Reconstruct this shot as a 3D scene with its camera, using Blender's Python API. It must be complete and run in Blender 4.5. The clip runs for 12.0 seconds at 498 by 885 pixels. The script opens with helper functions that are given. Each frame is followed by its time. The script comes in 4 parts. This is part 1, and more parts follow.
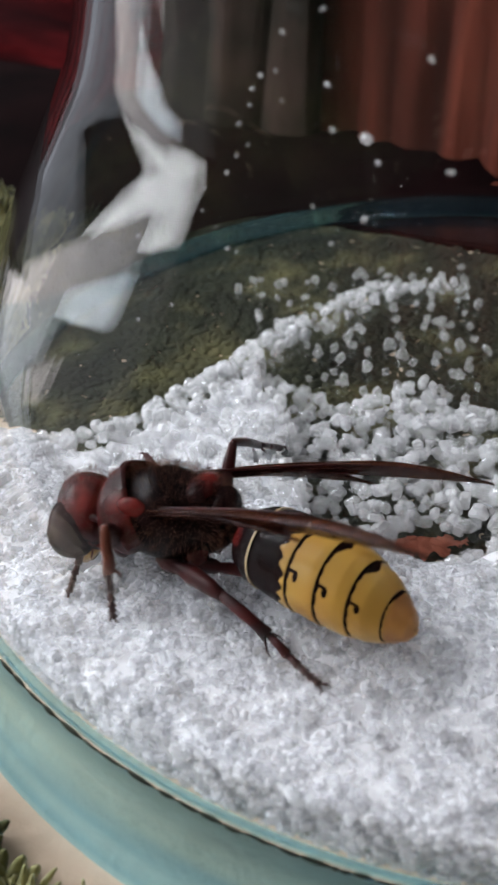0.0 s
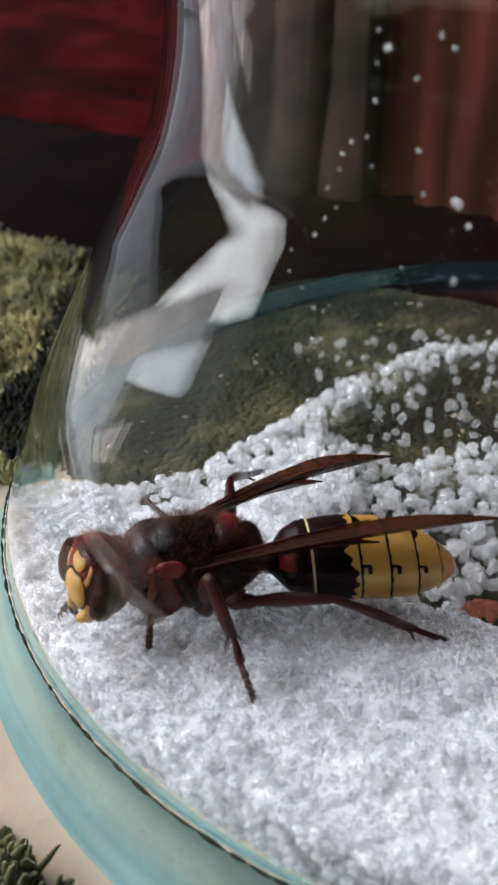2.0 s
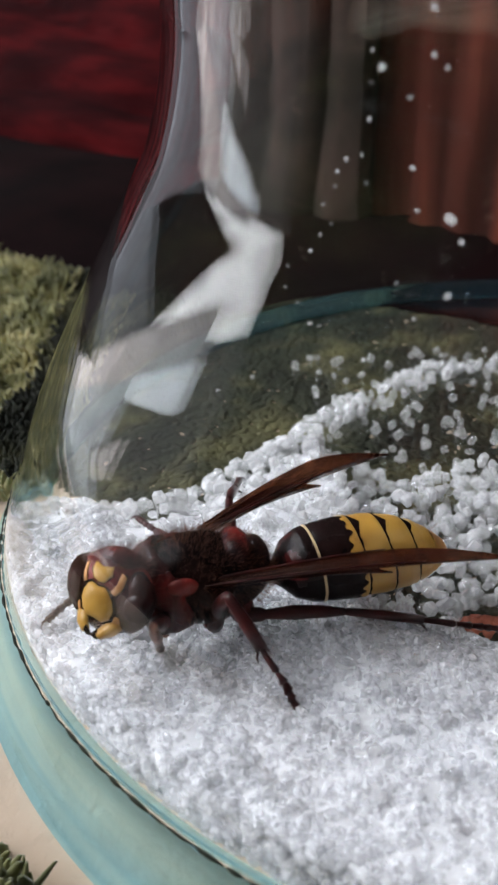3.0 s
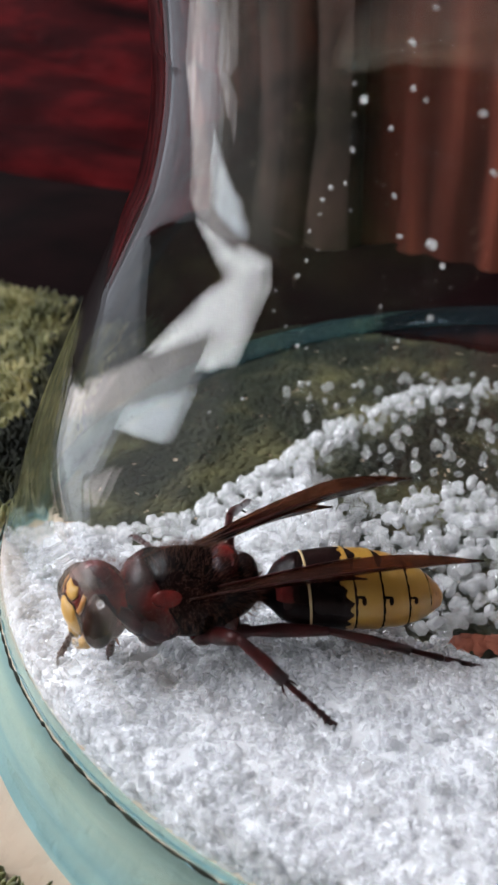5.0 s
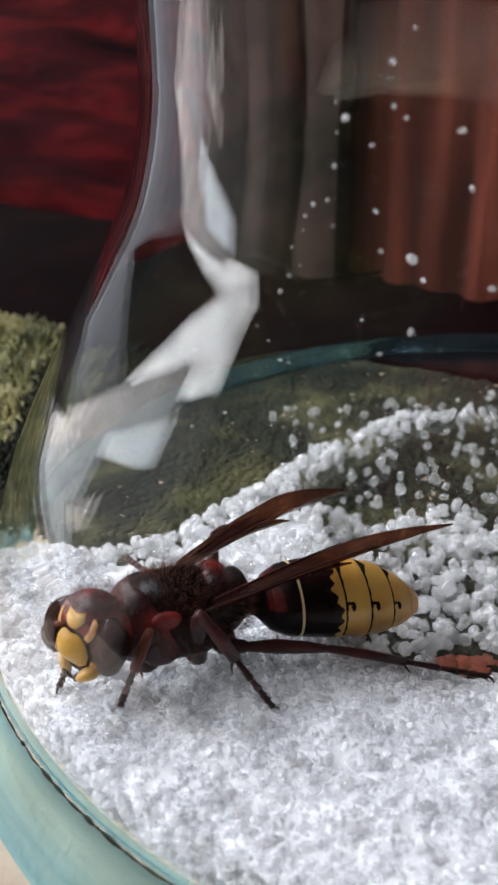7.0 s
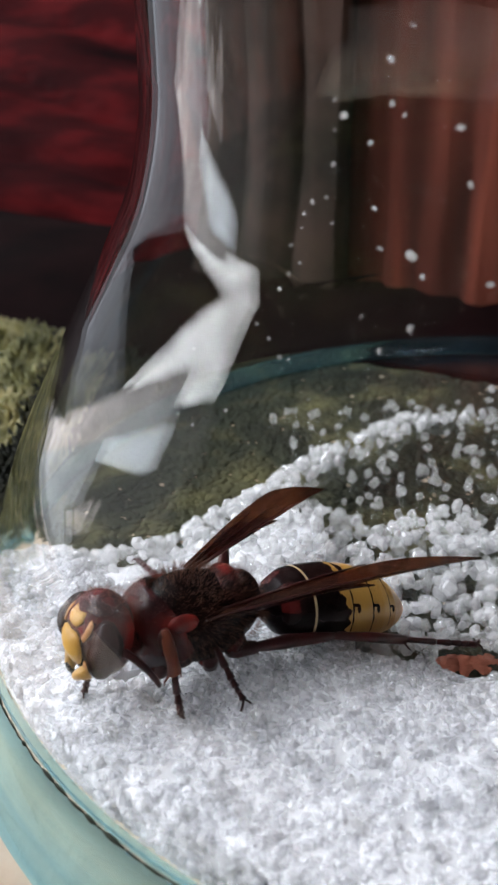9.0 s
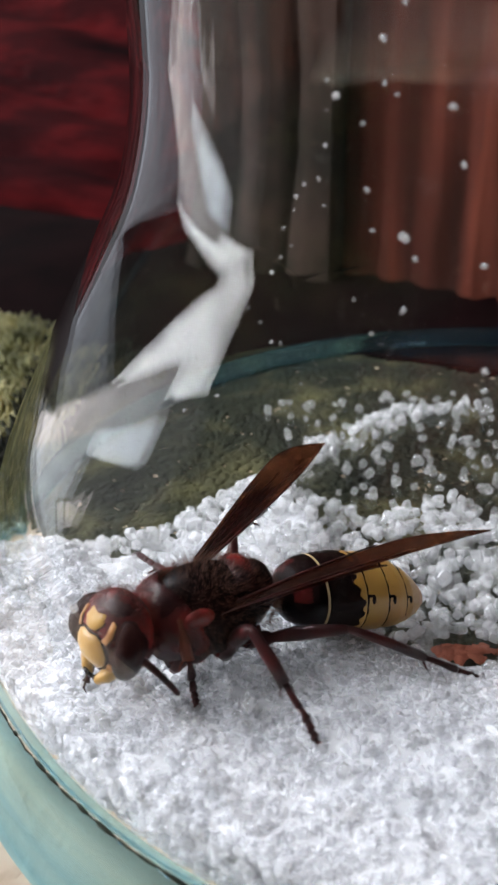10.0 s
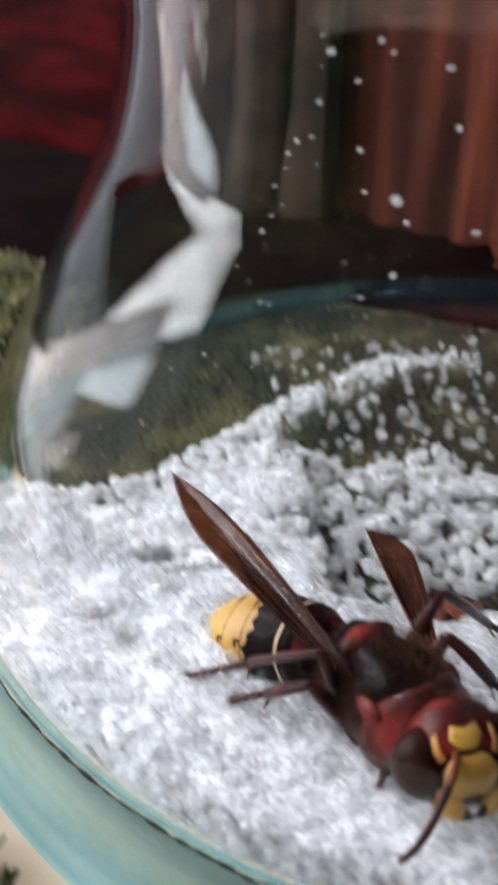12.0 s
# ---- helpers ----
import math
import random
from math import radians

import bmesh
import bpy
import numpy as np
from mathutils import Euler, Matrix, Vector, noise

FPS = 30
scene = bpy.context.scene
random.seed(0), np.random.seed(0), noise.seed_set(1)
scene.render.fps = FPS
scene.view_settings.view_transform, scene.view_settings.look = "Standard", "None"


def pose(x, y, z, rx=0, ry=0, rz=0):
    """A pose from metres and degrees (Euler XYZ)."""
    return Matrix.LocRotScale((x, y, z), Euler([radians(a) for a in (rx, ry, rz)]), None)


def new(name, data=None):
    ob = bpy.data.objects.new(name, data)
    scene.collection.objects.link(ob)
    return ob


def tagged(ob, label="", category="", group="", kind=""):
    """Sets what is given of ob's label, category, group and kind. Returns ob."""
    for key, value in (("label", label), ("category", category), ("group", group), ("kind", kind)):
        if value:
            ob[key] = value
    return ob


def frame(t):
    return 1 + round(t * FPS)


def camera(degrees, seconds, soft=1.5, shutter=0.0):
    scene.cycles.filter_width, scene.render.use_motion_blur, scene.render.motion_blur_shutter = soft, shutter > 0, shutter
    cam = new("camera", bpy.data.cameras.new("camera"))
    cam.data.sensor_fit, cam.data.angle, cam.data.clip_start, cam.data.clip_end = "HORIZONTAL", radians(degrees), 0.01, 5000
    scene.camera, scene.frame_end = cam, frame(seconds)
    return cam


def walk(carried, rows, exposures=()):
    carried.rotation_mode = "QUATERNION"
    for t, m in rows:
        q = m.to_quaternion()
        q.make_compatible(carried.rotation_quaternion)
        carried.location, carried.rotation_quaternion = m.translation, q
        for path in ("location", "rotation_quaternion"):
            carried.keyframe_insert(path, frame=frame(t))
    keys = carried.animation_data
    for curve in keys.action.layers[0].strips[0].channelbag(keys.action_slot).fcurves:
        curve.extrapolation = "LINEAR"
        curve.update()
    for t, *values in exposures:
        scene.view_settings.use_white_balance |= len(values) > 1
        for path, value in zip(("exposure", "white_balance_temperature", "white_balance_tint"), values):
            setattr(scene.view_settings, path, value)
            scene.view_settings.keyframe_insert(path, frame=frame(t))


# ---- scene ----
MM = 0.001
cam = camera(30, 12.0, soft=2.1, shutter=0.5)
PATH = [
    (0, -0.0229, -0.06535, 0.04845, 54.9, 2.43, -3.99),
    (0.3, -0.02379, -0.06534, 0.04853, 55.16, 1.98, -2.36),
    (0.5, -0.02457, -0.06518, 0.04855, 56.12, 2.34, -1.48),
    (1, -0.0245, -0.06504, 0.04841, 56.16, 2.4, -1.98),
    (1.5, -0.02502, -0.065, 0.04861, 57.07, 2.37, -1.75),
    (2, -0.02515, -0.06546, 0.04857, 58.63, 2.64, -1.44),
    (2.5, -0.02509, -0.0659, 0.04845, 59.96, 2.6, -1.5),
    (3, -0.02511, -0.06591, 0.04847, 59.87, 2.64, -1.59),
    (5, -0.02495, -0.06721, 0.0486, 61.7, 2.89, -2.14),
    (5.5, -0.02454, -0.06736, 0.04831, 62.88, 2.28, -2.68),
    (6, -0.02443, -0.06733, 0.04795, 62.61, 2.41, -2.77),
    (6.5, -0.02461, -0.06768, 0.04784, 63.51, 2.33, -2.56),
    (7, -0.02466, -0.0678, 0.04773, 63.74, 2.36, -2.6),
    (7.5, -0.0245, -0.06783, 0.04762, 63.61, 2.51, -2.61),
    (9.3, -0.02468, -0.0681, 0.04713, 64.21, 2.57, -2.65),
    (9.5, -0.02461, -0.06792, 0.04681, 64.02, 2.59, -2.62),
    (10, -0.02445, -0.06794, 0.04656, 63.98, 2.59, -2.89),
    (10.5, -0.02433, -0.06766, 0.04633, 63.09, 2.74, -2.87),
    (11, -0.02447, -0.06737, 0.04588, 62.48, 2.74, -2.81),
    (11.5, -0.02468, -0.06755, 0.04617, 63.08, 2.67, -2.57),
    (11.88, -0.02468, -0.06755, 0.04617, 63.08, 2.67, -2.57),
    (12, -0.02434, -0.06742, 0.04767, 60.06, 1.14, -3.05),
]
cam.data.dof.use_dof, cam.data.dof.focus_distance, cam.data.dof.aperture_fstop = True, 0.066, 110
walk(cam, [(t, pose(*p)) for t, *p in PATH], exposures=[(0.0, -0.20), (1.0, -0.15), (3.0, -0.10), (5.5, 0.0), (7.5, 0.02), (9.5, 0.02), (10.7, 0.05), (12.0, 0.06)])

# ---- light: one window and the daylight that it lets in ----
world = bpy.data.worlds.new("sky")
scene.world = world
world.use_nodes = True
wn, wl = world.node_tree.nodes, world.node_tree.links
sky = wn.new("ShaderNodeTexSky")
sky.sky_type, sky.sun_disc = "NISHITA", False
sky.sun_elevation, sky.sun_rotation = radians(38), radians(250)
wl.new(sky.outputs["Color"], wn["Background"].inputs["Color"])
wn["Background"].inputs["Strength"].default_value = 0.12


def area_lamp(name, m, w, h, power, color):
    d = bpy.data.lights.new(name, "AREA")
    d.shape, d.size, d.size_y, d.energy, d.color = "RECTANGLE", w, h, power, color
    ob = new(name, d)
    ob.matrix_world = m
    return ob


area_lamp("window_daylight", pose(-0.69, 0.48, 0.52, 0, -90, 0), 1.3, 1.15, 35, (0.93, 0.955, 1.0))
scene.view_settings.exposure = 0.0


# ---- materials ----
def material(name):
    m = bpy.data.materials.new(name)
    m.use_nodes = True
    nt = m.node_tree
    return m, nt.nodes, nt.links, nt.nodes["Principled BSDF"]


def sets(bsdf, **kw):
    names = {"color": "Base Color", "rough": "Roughness", "metal": "Metallic", "trans": "Transmission Weight", "ior": "IOR",
             "coat": "Coat Weight", "sheen": "Sheen Weight", "sub": "Subsurface Weight", "alpha": "Alpha", "spec": "Specular IOR Level"}
    for k, v in kw.items():
        bsdf.inputs[names[k]].default_value = (*v, 1) if isinstance(v, tuple) else v


def mottled(name, colors, scale, detail=4.0, rough=0.6, bump=0.0, bump_scale=None, stretch=(1, 1, 1), **kw):
    """A surface whose colour wanders through the given ones, with a fine relief. scale: cycles a metre."""
    m, n, l, b = material(name)
    sets(b, rough=rough, **kw)
    tc, mp = n.new("ShaderNodeTexCoord"), n.new("ShaderNodeMapping")
    mp.inputs["Scale"].default_value = stretch
    l.new(tc.outputs["Object"], mp.inputs["Vector"])
    no, ramp = n.new("ShaderNodeTexNoise"), n.new("ShaderNodeValToRGB")
    no.inputs["Scale"].default_value, no.inputs["Detail"].default_value = scale, detail
    l.new(mp.outputs["Vector"], no.inputs["Vector"])
    l.new(no.outputs["Fac"], ramp.inputs["Fac"])
    e = ramp.color_ramp.elements
    while len(e) < len(colors):
        e.new(0.5)
    for i, c in enumerate(colors):
        e[i].position, e[i].color = 0.3 + 0.4 * i / max(1, len(colors) - 1), (*c, 1)
    l.new(ramp.outputs["Color"], b.inputs["Base Color"])
    if bump:
        nb, bp = n.new("ShaderNodeTexNoise"), n.new("ShaderNodeBump")
        nb.inputs["Scale"].default_value, nb.inputs["Detail"].default_value = bump_scale or scale * 4, 3
        l.new(mp.outputs["Vector"], nb.inputs["Vector"])
        l.new(nb.outputs["Fac"], bp.inputs["Height"])
        bp.inputs["Strength"].default_value, bp.inputs["Distance"].default_value = bump, 0.3 / (bump_scale or scale * 4)
        l.new(bp.outputs["Normal"], b.inputs["Normal"])
    return m


def glassy(name, color, rough=0.0, ior=1.5):
    m, n, l, b = material(name)
    g = n.new("ShaderNodeBsdfGlass")
    g.inputs["Color"].default_value, g.inputs["Roughness"].default_value, g.inputs["IOR"].default_value = (*color, 1), rough, ior
    l.new(g.outputs["BSDF"], n["Material Output"].inputs["Surface"])
    return m


def panel_tint(name, share, tint=(0.97, 0.985, 1.0)):
    """Added reflection-shaping panel that lets a share of the daylight through, a little unevenly."""
    m, n, l, b = material(name)
    tr, tc, no, ramp = n.new("ShaderNodeBsdfTransparent"), n.new("ShaderNodeTexCoord"), n.new("ShaderNodeTexNoise"), n.new("ShaderNodeValToRGB")
    no.inputs["Scale"].default_value, no.inputs["Detail"].default_value = 22, 5
    l.new(tc.outputs["Object"], no.inputs["Vector"])
    l.new(no.outputs["Fac"], ramp.inputs["Fac"])
    e = ramp.color_ramp.elements
    e[0].position, e[0].color = 0.3, (*[share * 0.86 * c for c in tint], 1)
    e[1].position, e[1].color = 0.7, (*[share * 1.1 * c for c in tint], 1)
    l.new(ramp.outputs["Color"], tr.inputs["Color"])
    l.new(tr.outputs["BSDF"], n["Material Output"].inputs["Surface"])
    return m


def foot_glass():
    """Thick aqua glass, a little cloudy."""
    m, n, l, b = material("aqua_glass")
    g, d, mix = n.new("ShaderNodeBsdfGlass"), n.new("ShaderNodeBsdfTranslucent"), n.new("ShaderNodeMixShader")
    g.inputs["Color"].default_value, g.inputs["Roughness"].default_value, g.inputs["IOR"].default_value = (0.42, 0.77, 0.93, 1), 0.03, 1.5
    d.inputs["Color"].default_value = (0.36, 0.62, 0.68, 1)
    no, rg, tc = n.new("ShaderNodeTexNoise"), n.new("ShaderNodeMapRange"), n.new("ShaderNodeTexCoord")
    no.inputs["Scale"].default_value = 60
    mp, bands, ramp = n.new("ShaderNodeMapping"), n.new("ShaderNodeTexNoise"), n.new("ShaderNodeValToRGB")
    mp.inputs["Scale"].default_value = (14, 14, 420)
    bands.inputs["Scale"].default_value, bands.inputs["Detail"].default_value = 1.0, 3
    l.new(tc.outputs["Object"], mp.inputs["Vector"])
    l.new(mp.outputs["Vector"], bands.inputs["Vector"])
    l.new(bands.outputs["Fac"], ramp.inputs["Fac"])
    ramp.color_ramp.elements[0].position, ramp.color_ramp.elements[0].color = 0.36, (0.36, 0.70, 0.90, 1)
    ramp.color_ramp.elements[1].position, ramp.color_ramp.elements[1].color = 0.64, (0.60, 0.92, 1.0, 1)
    l.new(ramp.outputs["Color"], g.inputs["Color"])
    l.new(tc.outputs["Object"], no.inputs["Vector"])
    l.new(no.outputs["Fac"], rg.inputs["Value"])
    rg.inputs["To Min"].default_value, rg.inputs["To Max"].default_value = 0.0, 0.03
    l.new(rg.outputs["Result"], mix.inputs["Fac"])
    l.new(g.outputs["BSDF"], mix.inputs[1])
    l.new(d.outputs["BSDF"], mix.inputs[2])
    l.new(mix.outputs["Shader"], n["Material Output"].inputs["Surface"])
    return m


M_PANEL = {"clear": panel_tint("panel_clear", 0.85, (1.0, 0.99, 0.97)), "bright": panel_tint("panel_bright", 0.66), "light": panel_tint("panel_light", 0.42), "blue": panel_tint("panel_blue", 0.20, (0.96, 0.975, 1.02)),
          "grey": panel_tint("panel_grey", 0.46, (1.0, 0.96, 0.95)), "dim": panel_tint("panel_dim", 0.17, (1.0, 0.97, 0.96)), "dark": panel_tint("panel_dark", 0.012)}
M_FOOT = foot_glass()
M_GLASS = glassy("clear_glass", (0.997, 0.998, 0.998))
M_BEIGE = mottled("beige_weave", [(0.56, 0.41, 0.29), (0.69, 0.53, 0.39)], 90, bump=0.5, bump_scale=1400, rough=0.95, sheen=0.3)
M_MOSS = mottled("green_chenille", [(0.05, 0.058, 0.018), (0.22, 0.215, 0.075), (0.58, 0.52, 0.26)], 170, bump=0.5, bump_scale=2500, rough=0.95, sheen=0.3)
# green pile with the shade under and behind the jar put into its colour
M_MOSS_SHADED = mottled("shaded_green_chenille", [(0.003, 0.004, 0.002), (0.020, 0.022, 0.010), (0.10, 0.092, 0.036)], 110, bump=0.5, bump_scale=2500, rough=0.95)
M_RUST = mottled("rust_chenille", [(0.30, 0.08, 0.05), (0.46, 0.15, 0.09)], 200, bump=0.4, bump_scale=2500, rough=0.95)
M_DARK = mottled("black_cloth", [(0.0022, 0.0008, 0.001), (0.010, 0.0033, 0.0036)], 60, bump=0.3, bump_scale=1500, rough=0.95, spec=0.02)
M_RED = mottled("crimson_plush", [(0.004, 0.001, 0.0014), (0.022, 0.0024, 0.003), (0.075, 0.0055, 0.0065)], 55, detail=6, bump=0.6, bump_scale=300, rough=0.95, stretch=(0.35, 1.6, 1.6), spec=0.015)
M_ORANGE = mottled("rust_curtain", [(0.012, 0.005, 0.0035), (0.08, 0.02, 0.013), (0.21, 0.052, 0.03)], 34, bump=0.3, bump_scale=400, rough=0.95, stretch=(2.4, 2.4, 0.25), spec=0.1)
M_BACKING = mottled("dark_backing_plush", [(0.010, 0.0085, 0.0072), (0.025, 0.020, 0.016), (0.052, 0.034, 0.028)], 60, bump=0.4, bump_scale=400, rough=0.95, spec=0.02)
M_SEAM_LINE = mottled("dark_seam", [(0.008, 0.010, 0.007), (0.03, 0.034, 0.024)], 900, rough=0.8, spec=0.1)
M_WOOD = mottled("dark_wood", [(0.010, 0.007, 0.005), (0.022, 0.014, 0.010)], 12, bump=0.2, stretch=(1, 8, 1), rough=0.7, spec=0.2)
M_WALL = mottled("wall_paint", [(0.028, 0.022, 0.018), (0.04, 0.032, 0.026)], 3, bump=0.1, bump_scale=200, rough=0.9)
M_CEIL = mottled("ceiling_paint", [(0.14, 0.13, 0.12), (0.17, 0.16, 0.15)], 3, rough=0.9)
M_FLOOR = mottled("floor_boards", [(0.05, 0.03, 0.02), (0.08, 0.05, 0.03)], 4, stretch=(1, 10, 1), rough=0.5)


def sugar_material(name, clear, glassy_share, bright, milky=0.5):
    """Clear crystal: a share lets light straight through, a share refracts it, the rest is milky."""
    m, n, l, b = material(name)
    sets(b, color=bright, rough=0.04, ior=1.8, spec=0.8)
    geo, rg = n.new("ShaderNodeNewGeometry"), n.new("ShaderNodeMapRange")
    l.new(geo.outputs["Random Per Island"], rg.inputs["Value"])
    rg.inputs["To Min"].default_value, rg.inputs["To Max"].default_value = 0.6 * clear, min(0.95, 1.35 * clear)
    tr, gl, tl = n.new("ShaderNodeBsdfTransparent"), n.new("ShaderNodeBsdfGlass"), n.new("ShaderNodeBsdfTranslucent")
    tl.inputs["Color"].default_value = (*bright, 1)
    gl.inputs["Roughness"].default_value, gl.inputs["IOR"].default_value = 0.0, 1.5
    one, two, three = n.new("ShaderNodeMixShader"), n.new("ShaderNodeMixShader"), n.new("ShaderNodeMixShader")
    one.inputs["Fac"].default_value = milky
    l.new(b.outputs["BSDF"], one.inputs[1])
    l.new(tl.outputs["BSDF"], one.inputs[2])
    two.inputs["Fac"].default_value = glassy_share
    l.new(one.outputs["Shader"], two.inputs[1])
    l.new(gl.outputs["BSDF"], two.inputs[2])
    l.new(rg.outputs["Result"], three.inputs["Fac"])
    l.new(two.outputs["Shader"], three.inputs[1])
    l.new(tr.outputs["BSDF"], three.inputs[2])
    l.new(three.outputs["Shader"], n["Material Output"].inputs["Surface"])
    return m


M_GRAIN = sugar_material("sugar_crystal", 0.42, 0.38, (0.92, 0.93, 0.955))
M_LOOSE = sugar_material("loose_crystal", 0.60, 0.45, (0.91, 0.92, 0.935), 0.3)
M_CLEAR = sugar_material("clear_crystal", 0.24, 0.80, (0.98, 0.982, 0.99))
M_SUGAR = mottled("packed_sugar", [(0.60, 0.607, 0.63), (0.71, 0.718, 0.74)], 260, bump=0.7, bump_scale=1300, rough=0.4, sub=0.6)
M_SUGAR.node_tree.nodes["Principled BSDF"].inputs["Subsurface Radius"].default_value = (1, 1, 1)
M_SUGAR.node_tree.nodes["Principled BSDF"].inputs["Subsurface Scale"].default_value = 0.0012

# insect surfaces
M_BLACK = mottled("black_chitin", [(0.003, 0.0015, 0.0015), (0.010, 0.004, 0.0035)], 500, bump=0.25, bump_scale=5000, rough=0.24, spec=0.12)
M_REDBR = mottled("redbrown_chitin", [(0.008, 0.0016, 0.0018), (0.048, 0.0052, 0.0046), (0.16, 0.015, 0.012)], 420, bump=0.35, bump_scale=2600, rough=0.26, spec=0.35)
M_LEG = mottled("mahogany_chitin", [(0.008, 0.0020, 0.0022), (0.045, 0.0065, 0.0058)], 700, bump=0.3, bump_scale=6000, rough=0.28, spec=0.35)
M_TAN = mottled("tan_chitin", [(0.05, 0.011, 0.006), (0.13, 0.033, 0.014)], 500, bump=0.15, bump_scale=4000, rough=0.35, spec=0.2)
M_YELLOW = mottled("yellow_chitin", [(0.23, 0.105, 0.013), (0.35, 0.185, 0.027), (0.40, 0.23, 0.038)], 260, bump=0.2, bump_scale=6000, rough=0.34, coat=0.2)
M_OCHRE = mottled("ochre_chitin", [(0.26, 0.10, 0.02), (0.44, 0.20, 0.045)], 500, bump=0.15, bump_scale=6000, rough=0.4)
M_EYE = mottled("eye_facets", [(0.006, 0.0025, 0.0025), (0.02, 0.006, 0.005)], 300, rough=0.16, spec=0.14)
M_HAIR = mottled("brown_fuzz", [(0.03, 0.011, 0.007), (0.13, 0.055, 0.032)], 800, rough=0.6, spec=0.1)
M_CREAM = mottled("cream_band", [(0.36, 0.25, 0.12), (0.48, 0.35, 0.18)], 800, rough=0.4)


def wing_material():
    m, n, l, b = material("amber_wing")
    sets(b, color=(0.042, 0.012, 0.007), rough=0.2, coat=0.7)
    tr, mix = n.new("ShaderNodeBsdfTransparent"), n.new("ShaderNodeMixShader")
    tr.inputs["Color"].default_value = (0.52, 0.30, 0.18, 1)
    tc, no, rg = n.new("ShaderNodeTexCoord"), n.new("ShaderNodeTexNoise"), n.new("ShaderNodeMapRange")
    no.inputs["Scale"].default_value = 500
    l.new(tc.outputs["Object"], no.inputs["Vector"])
    l.new(no.outputs["Fac"], rg.inputs["Value"])
    rg.inputs["To Min"].default_value, rg.inputs["To Max"].default_value = 0.3, 0.6
    l.new(rg.outputs["Result"], mix.inputs["Fac"])
    l.new(tr.outputs["BSDF"], mix.inputs[1])
    l.new(b.outputs["BSDF"], mix.inputs[2])
    l.new(mix.outputs["Shader"], n["Material Output"].inputs["Surface"])
    return m


M_WING = wing_material()


# ---- building helpers ----
def mesh_of(name, bm, mats, smooth=True):
    me = bpy.data.meshes.new(name)
    bm.to_mesh(me)
    bm.free()
    for m in mats if isinstance(mats, (list, tuple)) else [mats]:
        me.materials.append(m)
    if smooth:
        me.polygons.foreach_set("use_smooth", [True] * len(me.polygons))
    return me


def part(name, bm, material, parent, label="", smooth=True):
    ob = new(name, mesh_of(name, bm, material, smooth))
    ob.parent = parent
    if label:
        ob["label"] = label
    return ob


def box(bm, x0, x1, y0, y1, z0, z1, bevel=0.0):
    r = bmesh.ops.create_cube(bm, size=1)
    vs = r["verts"]
    for v in vs:
        v.co = Vector(((x0 + x1) / 2 + v.co.x * (x1 - x0), (y0 + y1) / 2 + v.co.y * (y1 - y0), (z0 + z1) / 2 + v.co.z * (z1 - z0)))
    if bevel:
        es = list({e for v in vs for e in v.link_edges})
        bmesh.ops.bevel(bm, geom=es, offset=bevel, segments=2, affect="EDGES", profile=0.6)


def setting(name, bm, material, label, category, smooth=False):
    return tagged(new(name, mesh_of(name, bm, material, smooth)), label, category, kind="structure")


def blob(bm, center, radii, seg=24, ring=16, wobble=0.0, freq=1.0, turn=None):
    """An ellipsoid, uneven by wobble."""
    r = bmesh.ops.create_uvsphere(bm, u_segments=seg, v_segments=ring, radius=1)
    for v in r["verts"]:
        k = 1 + wobble * noise.noise(v.co * freq + Vector(center) * 900)
        p = Vector((v.co.x * radii[0] * k, v.co.y * radii[1] * k, v.co.z * radii[2] * k))
        if turn:
            p = turn @ p
        v.co = p + Vector(center)
    return r["verts"]


def tube(bm, pts, radii, seg=10, cap=True, squash=1.0):
    """A tapering tube along points; squash flattens its section."""
    rings = []
    side0 = None
    for i, p in enumerate(pts):
        a, b = Vector(pts[max(0, i - 1)]), Vector(pts[min(len(pts) - 1, i + 1)])
        d = (b - a).normalized()
        side = d.orthogonal().normalized() if side0 is None else (side0 - d * side0.dot(d)).normalized()
        side0 = side
        up = d.cross(side)
        ring = []
        for k in range(seg):
            an = 2 * math.pi * k / seg
            ring.append(bm.verts.new(Vector(p) + radii[i] * (math.cos(an) * side + squash * math.sin(an) * up)))
        rings.append(ring)
    for a, b in zip(rings, rings[1:]):
        for k in range(seg):
            bm.faces.new((a[k], a[(k + 1) % seg], b[(k + 1) % seg], b[k]))
    if cap:
        bm.faces.new(rings[0][::-1])
        bm.faces.new(rings[-1])
    return rings


